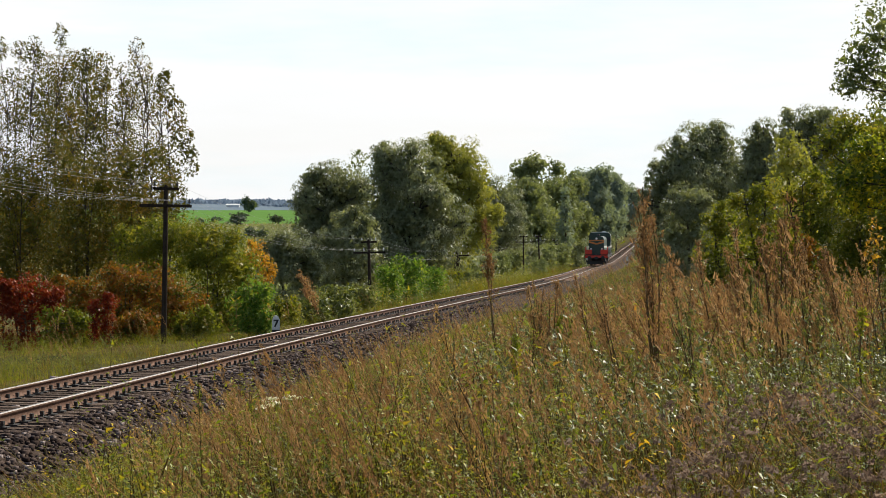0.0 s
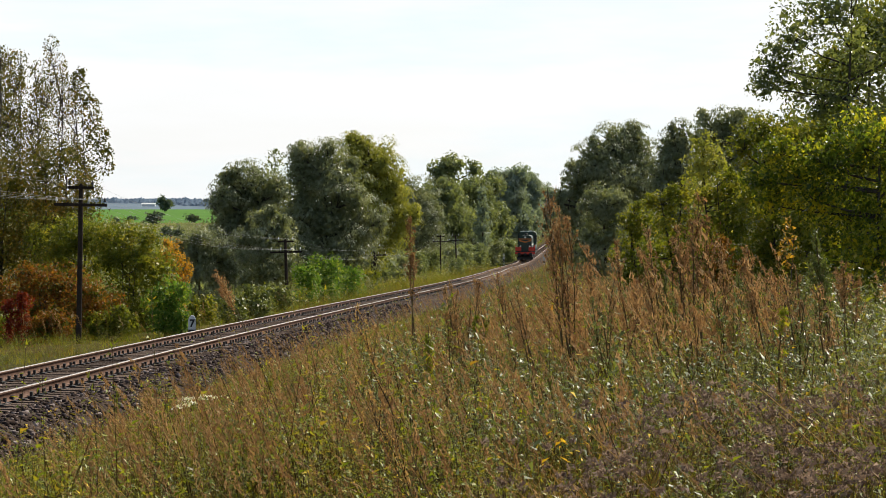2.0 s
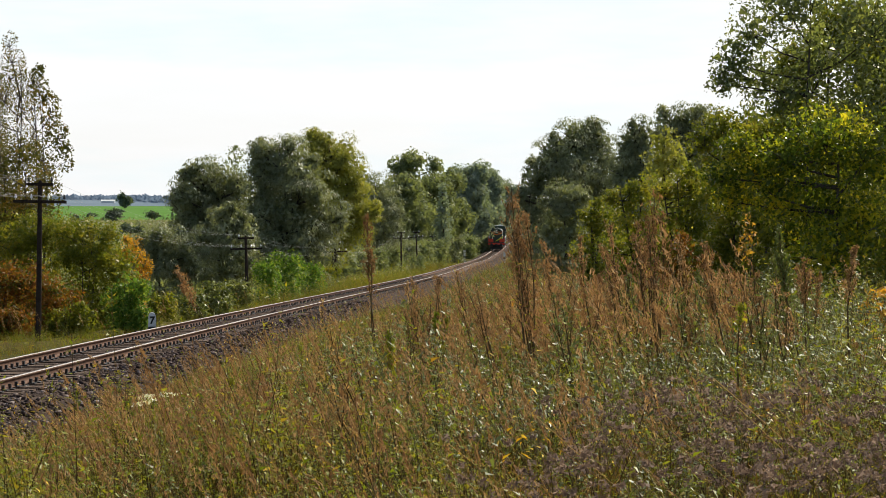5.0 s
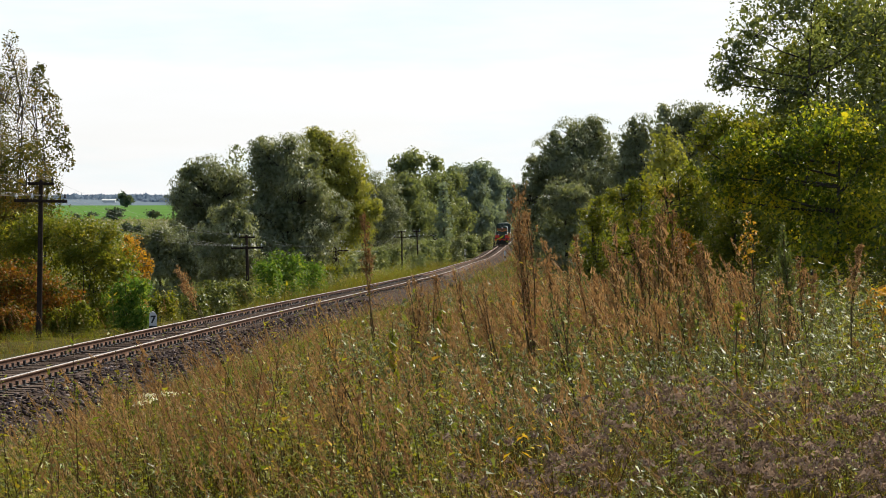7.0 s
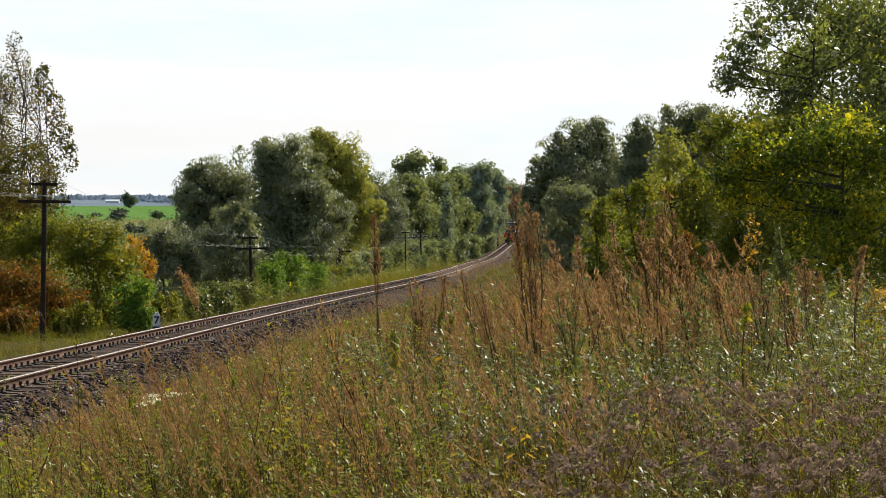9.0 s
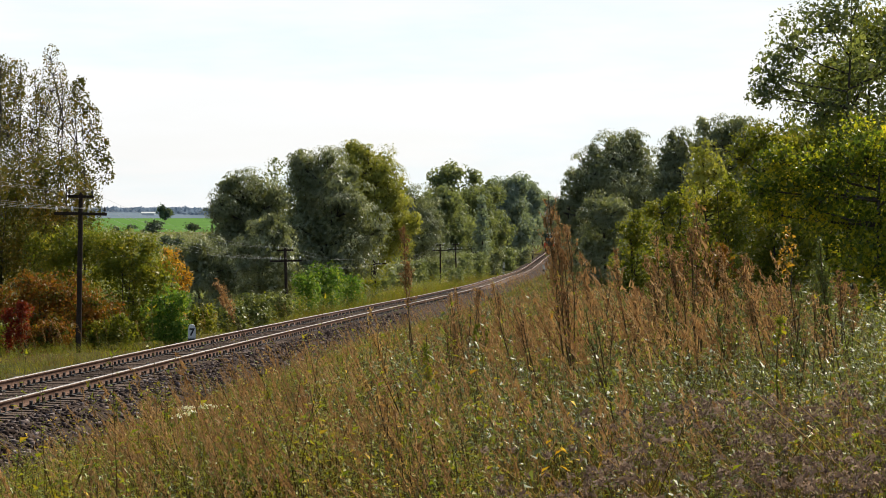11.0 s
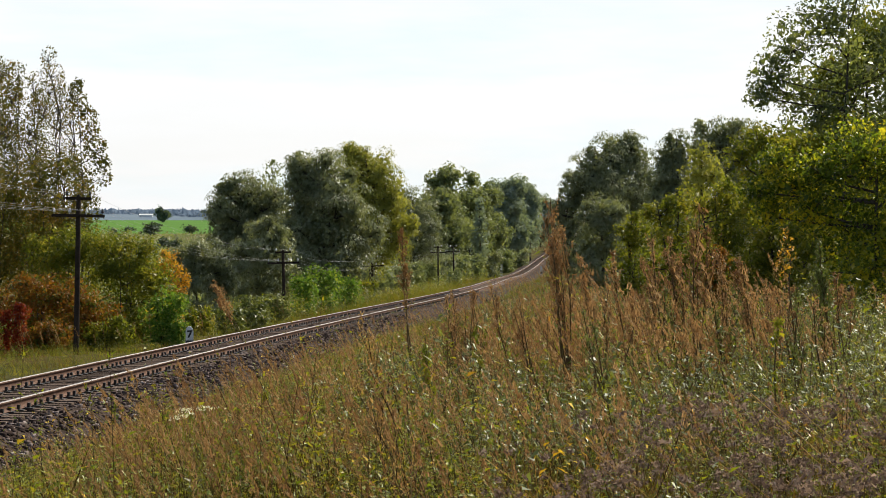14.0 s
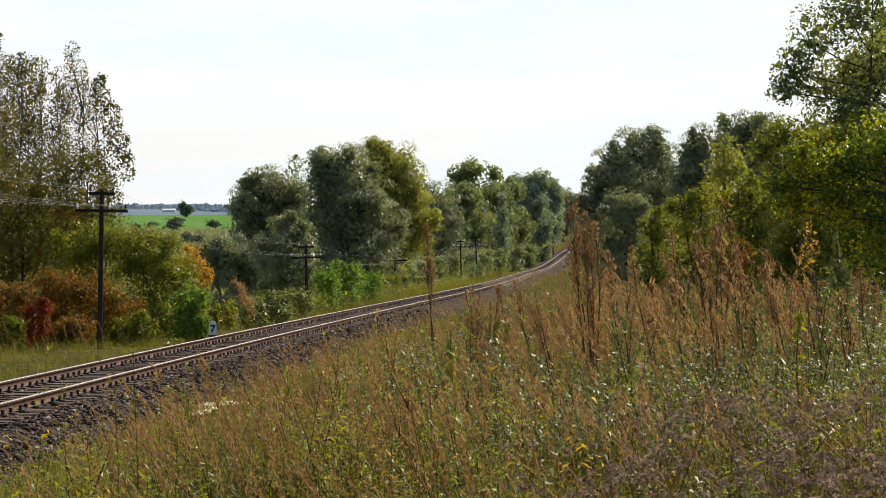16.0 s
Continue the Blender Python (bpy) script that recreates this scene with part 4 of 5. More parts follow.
for i, (cx, y, w, t, m, lab) in enumerate([(720, 128, 34, 452, BRIGHT, "bright green shrub on the embankment"), (690, 120, 24, 468, BRIGHT, "bright green shrub on the embankment"), (765, 138, 26, 468, BRIGHT, "bright green shrub on the embankment"), (800, 150, 22, 476, GREEN, "green shrub on the embankment"), (600, 92, 30, 505, GREY_FORB, "grey-green willow herb thicket on the embankment"), (560, 88, 24, 520, GREY_FORB, "grey-green willow herb thicket on the embankment"), (640, 104, 26, 500, GREY_FORB, "grey-green willow herb thicket on the embankment"), (505, 84, 26, 525, GREEN, "green shrub on the embankment"), (955, 236, 14, 456, POPLAR, "dark green shrub beside the poles")]):
    tree_at("shrub", cx, y, [(cx - w * 0.5, t + w * 0.6, w * 0.6, w * 0.6), (cx + w * 0.4, t + w * 0.75, w * 0.65, w * 0.7), (cx, t + w * 1.4, w, w * 0.8), (cx, t + w * 2.2, w * 1.1, w * 0.8)], m, 75, 0.13, lab, seed=90 + i, category="shrub", trunk=0.03, stems=3, airy=0.15)

for i, (cx, y, w, t) in enumerate([(852, 205, 30, 440), (880, 225, 28, 432), (908, 245, 28, 428), (938, 262, 26, 424), (966, 275, 26, 422), (994, 285, 24, 420), (1022, 310, 24, 416), (1050, 335, 22, 412), (830, 190, 26, 446), (1076, 380, 20, 408)]):
    tree_at("shrub", cx, y, [(cx - 10 - w * 0.6, t + 14 + w * 0.4, w * 0.7, w * 0.5), (cx - 10 + w * 0.5, t + 12 + w * 0.5, w * 0.7, w * 0.5), (cx - 10, t + 14 + w, w * 1.1, w * 0.6)], POPLAR if i % 3 else WILLOW, 34, 0.24, "green thicket on the slope under the far trees", seed=170 + i, category="shrub", trunk=0.04, stems=3, airy=0.1, core=1.0)

# far fields
for i, (cx, y, ls) in enumerate([(440, 1400, [(436, 359, 7, 8), (446, 362, 8, 7), (440, 367, 9, 5)]), (422, 860, [(416, 384, 9, 8), (428, 386, 10, 8), (421, 393, 14, 6)]), (488, 900, [(484, 388, 8, 6), (494, 390, 7, 5)]), (386, 960, [(380, 391, 6, 4), (388, 392, 7, 4)]), (360, 900, [(355, 392, 8, 5)]), (450, 560, [(442, 412, 12, 7), (462, 414, 14, 7)]), (400, 480, [(390, 420, 16, 8), (415, 424, 18, 8)])]):
    tree_at("field_tree", cx, y, ls, FIELD_TREES, 3 if y > 600 else 8, y * 0.0011, "round dark tree standing in the far fields", seed=110 + i, trunk=0.3)


def far_stuff():
    rng = np.random.default_rng(77)
    n = 22000
    y = rng.uniform(1560, 2450, n)
    x = (rng.uniform(-120, 640, n) - 784) / 3600 * y
    ok = (np.sin(x * 0.011) + np.sin(x * 0.031 + y * 0.01) > -0.7)
    x, y = x[ok], y[ok]
    c = np.stack([x, y, ground_z(x, y) + rng.uniform(0, 3.5, len(x))], -1)
    v, q = leaves(rng, c, 3.0, 0.9)
    tagged(new("haze_blue_forest", quad_mesh("haze_blue_forest", v, q, [HAZE_RIDGE_LEAVES])), "forest along the far ridge, haze painted into its blue", "forest", kind="stuff")
    n = 1500
    y = 330 + 560 * rng.random(n)
    x = (rng.uniform(200, 620, n) - 784) / 3600 * y
    size = rng.uniform(0.8, 2.6, n)
    c = np.stack([x, y, ground_z(x, y)], -1)[:, None] + rng.normal(size=(n, 24, 3)) * size[:, None, None] * (0.8, 0.8, 0.4)
    v, q = leaves(rng, c.reshape(-1, 3), 0.8, 0.7)
    tagged(new("valley_scrub", quad_mesh("valley_scrub", v, q, [POPLAR])), "low olive scrub across the valley floor", "scrub", kind="stuff")


far_stuff()


def farm_building():
    y = 1700
    x = (412 - 784) / 3600 * y
    z = float(ground_z(x, y))
    b = tagged(new("farm_building"), "long white farm building far off in the fields", "farm building")
    b.location = (x, y, z)
    bm = bmesh.new()
    add_box(bm, (11, 6, 1.8), (0, 0, 0.9), 0.1)
    part("wall", bm_mesh("wall", bm, [WHITEWASH]), b)
    bm = bmesh.new()
    vs = [bm.verts.new(p) for p in ((-5.8, -3.3, 1.75), (5.8, -3.3, 1.75), (5.8, 0, 2.9), (-5.8, 0, 2.9), (-5.8, 3.3, 1.75), (5.8, 3.3, 1.75))]
    for f in ((0, 1, 2, 3), (3, 2, 5, 4), (0, 3, 4), (1, 5, 2), (0, 4, 5, 1)):
        bm.faces.new([vs[i] for i in f])
    part("roof", bm_mesh("roof", bm, [LIGHT_PAINT]), b, "pale sheet roof")


farm_building()


# ---- weeds and grass ----
def ribbon(points, w0, w1):
    """A narrow blade along points, from width w0 to w1."""
    p = np.asarray(points, float)
    w = np.linspace(w0, w1, len(p))[:, None] * np.array([1.0, 0.35, 0])
    v = np.concatenate([p - w / 2, p + w / 2])
    n = len(p)
    i = np.arange(n - 1)
    return v, np.stack([i, i + 1, i + 1 + n, i + n], -1)


def stem_line(rng, h, lean, n=5):
    t = np.linspace(0, 1, n)
    a = rng.random() * 6.28
    b = rng.normal(0, 0.03)
    return np.stack([lean * h * t**1.6 + b * np.sin(t * 5), np.sin(a) * 0.06 * h * t**2, h * t], -1)


def plume_plant(rng, h=1.3, share=0.45, r=0.13, n=110, size=0.04, lean=-0.3):
    """A stem with a plume of ascending side shoots, all set with fine seeds and blown to one side."""
    line = stem_line(rng, h, lean + rng.normal(0, 0.08), 4)
    ts = np.linspace(0, 1, 4)
    stem = [ribbon(line, 0.006, 0.003)]
    shoots = 11
    per = n // shoots
    at_, way = [], []
    for k in range(shoots):
        t = 1 - share * (1 - (k + 0.5) / shoots)
        p = np.array([np.interp(t, ts, line[:, i]) for i in range(3)])
        a = rng.random() * 6.28
        ln = r * (0.35 + 1.5 * (1 - t) / share) * rng.uniform(0.6, 1.2)
        d = np.array([math.cos(a) * 0.45 + lean * 1.2, math.sin(a) * 0.4, rng.uniform(0.8, 1.1)])
        u = rng.random((per, 1))
        at_.append(p + d * ln * u + np.array([lean * 0.5, 0, -0.12]) * ln * u**2 + rng.normal(0, 0.008, (per, 3)))
        way.append(np.tile(d, (per, 1)) + rng.normal(0, 0.35, (per, 3)))
    c, u = np.concatenate(at_), np.concatenate(way)
    u /= np.linalg.norm(u, axis=1)[:, None]
    w = np.cross(u, rng.normal(size=u.shape))
    w /= np.linalg.norm(w, axis=1)[:, None]
    ln = size * np.exp(rng.normal(0, 0.3, len(c)))[:, None]
    v = np.stack([c - u * ln * 0.5 + w * ln * 0.13, c - u * ln * 0.5 - w * ln * 0.13, c + u * ln * 0.5], 1).reshape(-1, 3)
    q = np.full((len(c), 4), -1)
    q[:, :3] = np.arange(3 * len(c)).reshape(-1, 3)
    k = 12
    lt = rng.uniform(0.12, 0.65, k)
    lp = np.stack([np.interp(lt, ts, line[:, i]) for i in range(3)], -1) + rng.normal(0, 0.045, (k, 3))
    v2, q2 = leaves(rng, lp, 0.034, 0.28, 0.2)
    return [(joined(stem), 0), ((v, q), 1), ((v2, q2), 2)]


def forb_plant(rng, h=0.75, n=42, size=0.05, lean=-0.05, mat=2, shoots=3):
    """A bushy weed: shoots fanning from one root, leaves standing out along them."""
    out = []
    stems, pts = [], []
    for k in range(shoots):
        line = stem_line(rng, h * rng.uniform(0.65, 1.05), lean + rng.normal(0, 0.2), 3)
        line[:, 1] += rng.normal(0, 0.17) * np.linspace(0, 1, len(line))
        stems.append(ribbon(line, 0.0045, 0.002))
        m = n // shoots
        t = rng.uniform(0.2, 1.0, m) ** 0.8
        p = np.stack([np.interp(t, np.linspace(0, 1, len(line)), line[:, i]) for i in range(3)], -1)
        a = rng.random(m) * 6.28
        rr = rng.uniform(0.01, 0.09, m) * (1.25 - t)
        pts.append(p + np.stack([np.cos(a) * rr, np.sin(a) * rr, np.zeros(m)], -1))
    out.append((joined(stems), 0))
    c = np.concatenate(pts)
    m = len(c)
    # leaves stand out flat, tips a little down, so that they catch the sun
    a = rng.random(m) * 6.28
    u = np.stack([np.cos(a), np.sin(a), rng.normal(-0.15, 0.45, m)], -1)
    w = np.stack([-np.sin(a), np.cos(a), rng.normal(0, 0.45, m)], -1)
    ln = (size * np.exp(np.clip(rng.normal(0, 0.3, m), -0.5, 0.4)))[:, None]
    v = np.stack([c + w * ln * 0.2, c - w * ln * 0.2, c + u * ln], 1).reshape(-1, 3)
    q = np.full((m, 4), -1)
    q[:, :3] = np.arange(3 * m).reshape(-1, 3)
    out.append(((v, q), mat))
    return out


def spent_plant(rng, h=0.7):
    out, stems, pts = [], [], []
    for k in range(3):
        line = stem_line(rng, h * rng.uniform(0.75, 1.05), rng.normal(-0.05, 0.15))
        stems.append(ribbon(line, 0.006, 0.003))
        for j in range(2):
            hub = line[-1] + rng.normal(0, 0.05, 3) * (1, 1, 0.45)
            d = rng.normal(size=(22, 3))
            d /= np.linalg.norm(d, axis=1)[:, None]
            pts.append(hub + d * rng.uniform(0.012, 0.034, (22, 1)) * (1, 1, 0.7))
        t = rng.uniform(0.2, 0.85, 5)
        pts_l = np.stack([np.interp(t, np.linspace(0, 1, len(line)), line[:, i]) for i in range(3)], -1) + rng.normal(0, 0.035, (5, 3))
        v, q = leaves(rng, pts_l, 0.024, 0.35, 0.1)
        out.append(((v, q), 2))
    out.append((joined(stems), 0))
    out.append((leaves(rng, np.concatenate(pts), 0.022, 0.5), 4))
    return out


def tuft(rng, h=0.5, n=14, spread=0.12, mat=5):
    bl = []
    for k in range(n):
        a = rng.random() * 6.28
        hh = h * rng.uniform(0.5, 1.1)
        out = hh * rng.uniform(0.15, 0.75)
        t = np.linspace(0, 1, 3)
        base = rng.normal(0, spread * 0.5, 2)
        p = np.stack([base[0] + np.cos(a) * out * t**1.8 - 0.1 * hh * t**2, base[1] + np.sin(a) * out * t**1.8, hh * (t - 0.22 * t**3 * rng.random())], -1)
        bl.append(ribbon(p, 0.009, 0.002))
    return [(joined(bl), mat)]


WEED_MATS = [DRY_STEM, RUSTY, FORB, GREY_FORB, SPENT, GRASS, GREEN_GRASS, YELLOW, PETAL, STRAW]


def scatter(name, label, templates, x, y, scale, seed, lean=0.1, category="weeds"):
    """One mesh of many plants, each a turned and scaled copy of one of the templates."""
    rng = np.random.default_rng(seed)
    pick = rng.integers(0, len(templates), len(x))
    z = ground_z(x, y)
    vs, qs, ms, base = [], [], [], 0
    for k, pieces in enumerate(templates):
        i = np.nonzero(pick == k)[0]
        if not len(i):
            continue
        v, q = joined([p for p, m in pieces])
        mat = np.concatenate([np.full(len(p[1]), m) for p, m in pieces])
        a = rng.normal(0, 0.4, len(i))
        s = scale[i] * rng.uniform(0.8, 1.2, len(i))
        ca, sa = np.cos(a)[:, None], np.sin(a)[:, None]
        X = (v[None, :, 0] * ca - v[None, :, 1] * sa) * s[:, None]
        Y = (v[None, :, 0] * sa + v[None, :, 1] * ca) * s[:, None]
        Z = v[None, :, 2] * s[:, None]
        tip = rng.normal(0, lean, (len(i), 2))
        X += Z * tip[:, :1] + x[i][:, None]
        Y += Z * tip[:, 1:] + y[i][:, None]
        Z = Z + z[i][:, None] - 0.02
        vs.append(np.stack([X, Y, Z], -1).reshape(-1, 3))
        qs.append(np.where(q[None] >= 0, np.arange(len(i))[:, None, None] * len(v) + q[None] + base, -1).reshape(-1, 4))
        ms.append(np.tile(mat, len(i)))
        base += len(i) * len(v)
    me = quad_mesh(name, np.concatenate(vs), np.concatenate(qs), WEED_MATS, np.concatenate(ms))
    return tagged(new(name, me), label, category, kind="stuff")


def wedge(rng, n, y0, y1, power, b0=-0.25, b1=0.34):
    """Places in the meadow before the eye: y spread by a power law, x over the bearings."""
    u = rng.random(n)
    e = 1.0001 - power
    y = (y0**e + u * (y1**e - y0**e)) ** (1 / e)
    return rng.uniform(b0, b1, n) * y, y


def patchy(x, y, size, seed):
    return np.sin(x / size + seed) * np.sin(y / size * 0.8 + seed * 2.1 + 0.7 * np.sin(x / size * 1.7)) + 0.5 * np.sin(x / size * 2.3 + seed * 3) * np.sin(y / size * 2.1)


def clumped(rng, n, k, sigma, y0, y1, power, b0=-0.25, b1=0.34, off=2.0):
    """Plants standing in rounded clumps, tallest in the middle of each."""
    cx, cy = wedge(rng, n, y0, y1, power, b0, b1)
    big = np.repeat(rng.uniform(0.6, 1.25, n), k)
    d = rng.normal(0, 1, (n * k, 2))
    x, y = np.repeat(cx, k) + d[:, 0] * sigma * big, np.repeat(cy, k) + d[:, 1] * sigma * big
    scale = big * np.exp(-0.16 * (d**2).sum(1)) * rng.uniform(0.8, 1.2, n * k)
    ok = (off_line(x, y) > off) & (y > 8.3)
    return x[ok], y[ok], scale[ok]


def meadow():
    rng = np.random.default_rng(101)
    plumes = [plume_plant(rng, rng.uniform(1.0, 1.35), rng.uniform(0.35, 0.55), rng.uniform(0.07, 0.12), 88) for k in range(8)]
    forbs = [forb_plant(rng, rng.uniform(0.6, 0.9), 92, rng.uniform(0.024, 0.038), mat=m, shoots=4) for m in (2, 2, 2, 2, 3, 3) for k in range(2)]
    greens, greys = forbs[:8], forbs[8:]
    spent = [spent_plant(rng, rng.uniform(0.5, 0.75)) for k in range(6)]
    tufts = [tuft(rng, rng.uniform(0.35, 0.7), 14, mat=m) for m in (5, 5, 5, 6) for k in range(2)]
    low = lambda x, y: np.clip((off_line(x, y) - 1.6) / 5.5, 0.22, 1.0)

    x, y, k = clumped(rng, 600, 7, 0.28, 8.5, 45, 0.9)
    scatter("leafy_weeds", "green leafy weeds in bushy clumps", greens, x, y, 1.2 * low(x, y) * k * (0.6 + 0.4 * smooth(9, 15, y)), 1)
    x, y, k = clumped(rng, 160, 8, 0.34, 14, 30, 0.6, 0.0, 0.3, 5.0)
    scatter("grey_leafy_weeds", "grey-green leafy weeds with glossy leaves in clumps", greys, x, y, k * 1.15, 21)
    x, y = wedge(rng, 900, 8.5, 50, 1.0)
    ok = off_line(x, y) > 2.0
    x, y = x[ok], y[ok]
    scatter("scattered_weeds", "single leafy weeds between the clumps", forbs, x, y, low(x, y) * rng.uniform(0.5, 0.95, len(x)), 22)
    # drifts of plumes: over the middle of the slope, and tall before the wood
    x, y, k = clumped(rng, 190, 8, 0.42, 14, 60, 0.9, -0.12, 0.12, 3.6)
    scatter("rusty_seed_plumes", "drifts of rust-brown feathery plumes blown to one side", plumes, x, y, np.clip(low(x, y), 0.5, 1) * (0.44 + 0.32 * k + 0.1 * smooth(0.04, 0.11, x / y)), 2, 0.08)
    x, y, k = clumped(rng, 46, 6, 0.4, 17, 27, 0.3, 0.085, 0.225, 6.0)
    scatter("tall_seed_plumes", "tall rust-brown plumes in clumps before the wood", plumes, x, y, 0.62 + 0.42 * k, 23, 0.08)
    x, y, k = clumped(rng, 30, 6, 0.35, 11, 17, 0.6, -0.16, 0.3, 4.5)
    scatter("near_seed_plumes", "small clumps of rust-brown plumes among the weeds", plumes, x, y, 0.45 + 0.25 * k, 24, 0.12)
    x, y, k = clumped(rng, 36, 8, 0.24, 8.5, 14.5, 0.8, 0.07, 0.34, 5.0)
    scatter("spent_flower_heads", "brown-purple spent flower heads in clumps on dry stems", spent, x, y, 0.55 + 0.45 * k, 3)
    x, y = wedge(rng, 2700, 8.5, 85, 1.1)
    s = off_line(x, y)
    ok = (s > 1.9)
    x, y = x[ok], y[ok]
    scatter("meadow_grass", "mixed green and straw-coloured grass tufts", tufts, x, y, np.clip(low(x, y), 0.4, 1) * rng.uniform(0.5, 0.9, len(x)), 4, 0.2, "grass")
    # low growth that creeps over the edge of the ballast
    y = 19 + 60 * rng.random(2300) ** 1.5
    s = 1.9 + 3.4 * rng.random(len(y)) ** 1.2
    x = line_x(y) + s
    scatter("ballast_edge_grass", "short green grass and weeds creeping over the ballast", [tuft(rng, 0.5, 9, 0.2, mat=m) for m in (5, 6, 6)] + [forb_plant(rng, 0.5, 48, 0.032, mat=2, shoots=4) for k in range(3)], x, y, np.clip((s - 1.5) / 3, 0.3, 0.9) * rng.uniform(0.6, 1.2, len(x)), 11, 0.2, "grass")
    # low yellow-green cushions over the shoulder of the ballast
    y = 19.5 + 26 * rng.random(620) ** 1.1
    s = 2.35 + 2.6 * rng.random(len(y))
    scatter("shoulder_weeds", "low yellow-green weeds over the ballast shoulder", greens + tufts[-2:], line_x(y) + s, y, rng.uniform(0.3, 0.55, len(y)) * (0.7 + 0.25 * (s - 2.35)), 28, 0.2)
    # plumes and weeds that hide the foot of the ballast further on
    y = 40 + 190 * rng.random(1300) ** 1.5
    s = 1.65 + 2.0 * rng.random(len(y)) ** 0.8
    scatter("track_side_growth", "grass and weeds growing over the ballast further on", [tuft(rng, 0.5, 8, 0.3, mat=m) for m in (5, 6)] + greens[:2] + plumes[:2], line_x(y) + s, y, rng.uniform(0.4, 0.8, len(y)) * (0.55 + 0.2 * (s - 1.65)) * (1 + 0.6 * smooth(80, 200, y)), 26, 0.15)
    y = 27 + 50 * rng.random(620) ** 1.2
    s = 2.3 + 2.2 * rng.random(len(y))
    scatter("ballast_edge_plumes", "low rust-brown plumes and weeds beside the ballast", plumes + greens[:5], line_x(y) + s, y, rng.uniform(0.35, 0.6, len(y)) * (0.55 + 0.2 * (s - 2.3)), 25, 0.1)
    # a few yellow leaves and flowers among the green
    yellow = [forb_plant(rng, 0.8, 14, 0.03, mat=7, shoots=2) for k in range(4)]
    x, y = wedge(rng, 170, 11, 45, 1.0)
    ok = off_line(x, y) > 4
    scatter("yellowing_weeds", "weeds with bright yellow autumn leaves", yellow, x[ok], y[ok], rng.uniform(0.7, 1.2, int(ok.sum())), 5)
    # darker leafy growth towards the wood
    x, y = wedge(rng, 800, 24, 58, 0.6, 0.07, 0.34)
    scatter("wood_edge_weeds", "dense green weeds before the edge of the wood", forbs, x, y, rng.uniform(0.8, 1.35, len(x)), 15)
    # low rust-brown patches
    x, y = wedge(rng, 2200, 8.5, 24, 1.0)
    ok = (off_line(x, y) > 4) & (patchy(x, y, 0.7, 7.0) > 0.35)
    scatter("low_rust_patches", "low rust-brown dead growth in patches", plumes, x[ok], y[ok], rng.uniform(0.25, 0.45, int(ok.sum())), 14, 0.35)
    # pale fallen straws
    straw = [[(ribbon(np.stack([np.linspace(0, 0.55, 4), 0.05 * np.sin(np.linspace(0, 3, 4) + k), np.linspace(0.55, 0.1, 4) + 0.05 * k], -1), 0.005, 0.003), 9)] for k in range(4)]
    x, y = wedge(rng, 300, 9, 30, 1.0)
    ok = off_line(x, y) > 4
    scatter("fallen_straws", "pale straws leaning among the weeds", straw, x[ok], y[ok], rng.uniform(0.7, 1.3, int(ok.sum())), 13)
    # dark tall stems with few leaves
    bare = [forb_plant(rng, 1.3, 24, 0.032, lean=-0.12, mat=2, shoots=1) for k in range(5)]
    x, y = wedge(rng, 420, 12, 50, 0.8)
    ok = off_line(x, y) > 6
    scatter("dark_weed_stems", "tall dark weed stems with sparse leaves", bare, x[ok], y[ok], rng.uniform(0.75, 1.15, int(ok.sum())), 6)
    # the verge and embankment beyond the line
    y = 30 + 260 * rng.random(6000) ** 2.4
    s = -2.5 - 9 * rng.random(len(y)) ** 1.3
    x = line_x(y) + s
    green = [tuft(rng, 0.5, 9, 0.3, mat=m) for m in (5, 6, 6, 6) for k in range(2)]
    scatter("verge_grass", "green and yellow grass on the railway verge", green, x, y, rng.uniform(0.4, 1.0, len(x)) * np.where(s < -4, 1.0, 0.6) * (1 + 1.3 * smooth(80, 160, y)), 7, 0.2, "grass")
    y = 34 + 70 * rng.random(700)
    y = np.where((y > 54) & (y < 71), y + 20, y)
    s = -3.6 - 5 * rng.random(len(y)) ** 0.7
    x = line_x(y) + s
    scatter("verge_weeds", "mixed green and rust-brown weeds on the railway verge", forbs + plumes[:3], x, y, rng.uniform(0.45, 0.95, len(x)), 12)
    y = 54 + 19 * rng.random(420)
    s = -5.5 - 7.5 * rng.random(len(y))
    scatter("bush_foot_weeds", "green and yellow weeds at the foot of the autumn bushes", greens + plumes[:1], line_x(y) + s, y, rng.uniform(0.6, 1.0, len(y)) * (0.7 + 0.06 * (-5.5 - s)), 27)
    y = 82 + 380 * rng.random(2300) ** 1.3
    s = -4.6 - 14 * rng.random(len(y))
    x = line_x(y) + s
    herbs = [forb_plant(rng, 1.1, 44, 0.1, mat=m, shoots=4) for m in (2, 2, 3, 2) for k in range(2)]
    scatter("embankment_herbs", "tall green herbs on the railway embankment", herbs, x, y, rng.uniform(0.7, 1.35, len(x)) * (1 + 0.5 * smooth(150, 300, y)), 8)
    y = 175 + 190 * rng.random(900)
    s = -9 - 34 * rng.random(len(y))
    x = line_x(y) + s
    scatter("slope_undergrowth", "tall green undergrowth on the slope below the trees", herbs, x, y, rng.uniform(1.8, 3.4, len(x)), 16)
    # the near side of the line further on
    y = 70 + 330 * rng.random(1500)
    s = 2.1 + 9.5 * rng.random(len(y)) ** 1.4
    x = line_x(y) + s
    scatter("far_verge_weeds", "tall grass and weeds on the verge further along", green + forbs[:4] + plumes[:3], x, y, rng.uniform(0.6, 1.1, len(x)) * (1 + 0.7 * smooth(90, 250, y)) * np.clip((s - 2) / 4, 0.4, 1), 9)
    y = 280 + 200 * rng.random(1100)
    s = -5 - 30 * rng.random(len(y))
    x = line_x(y) + s
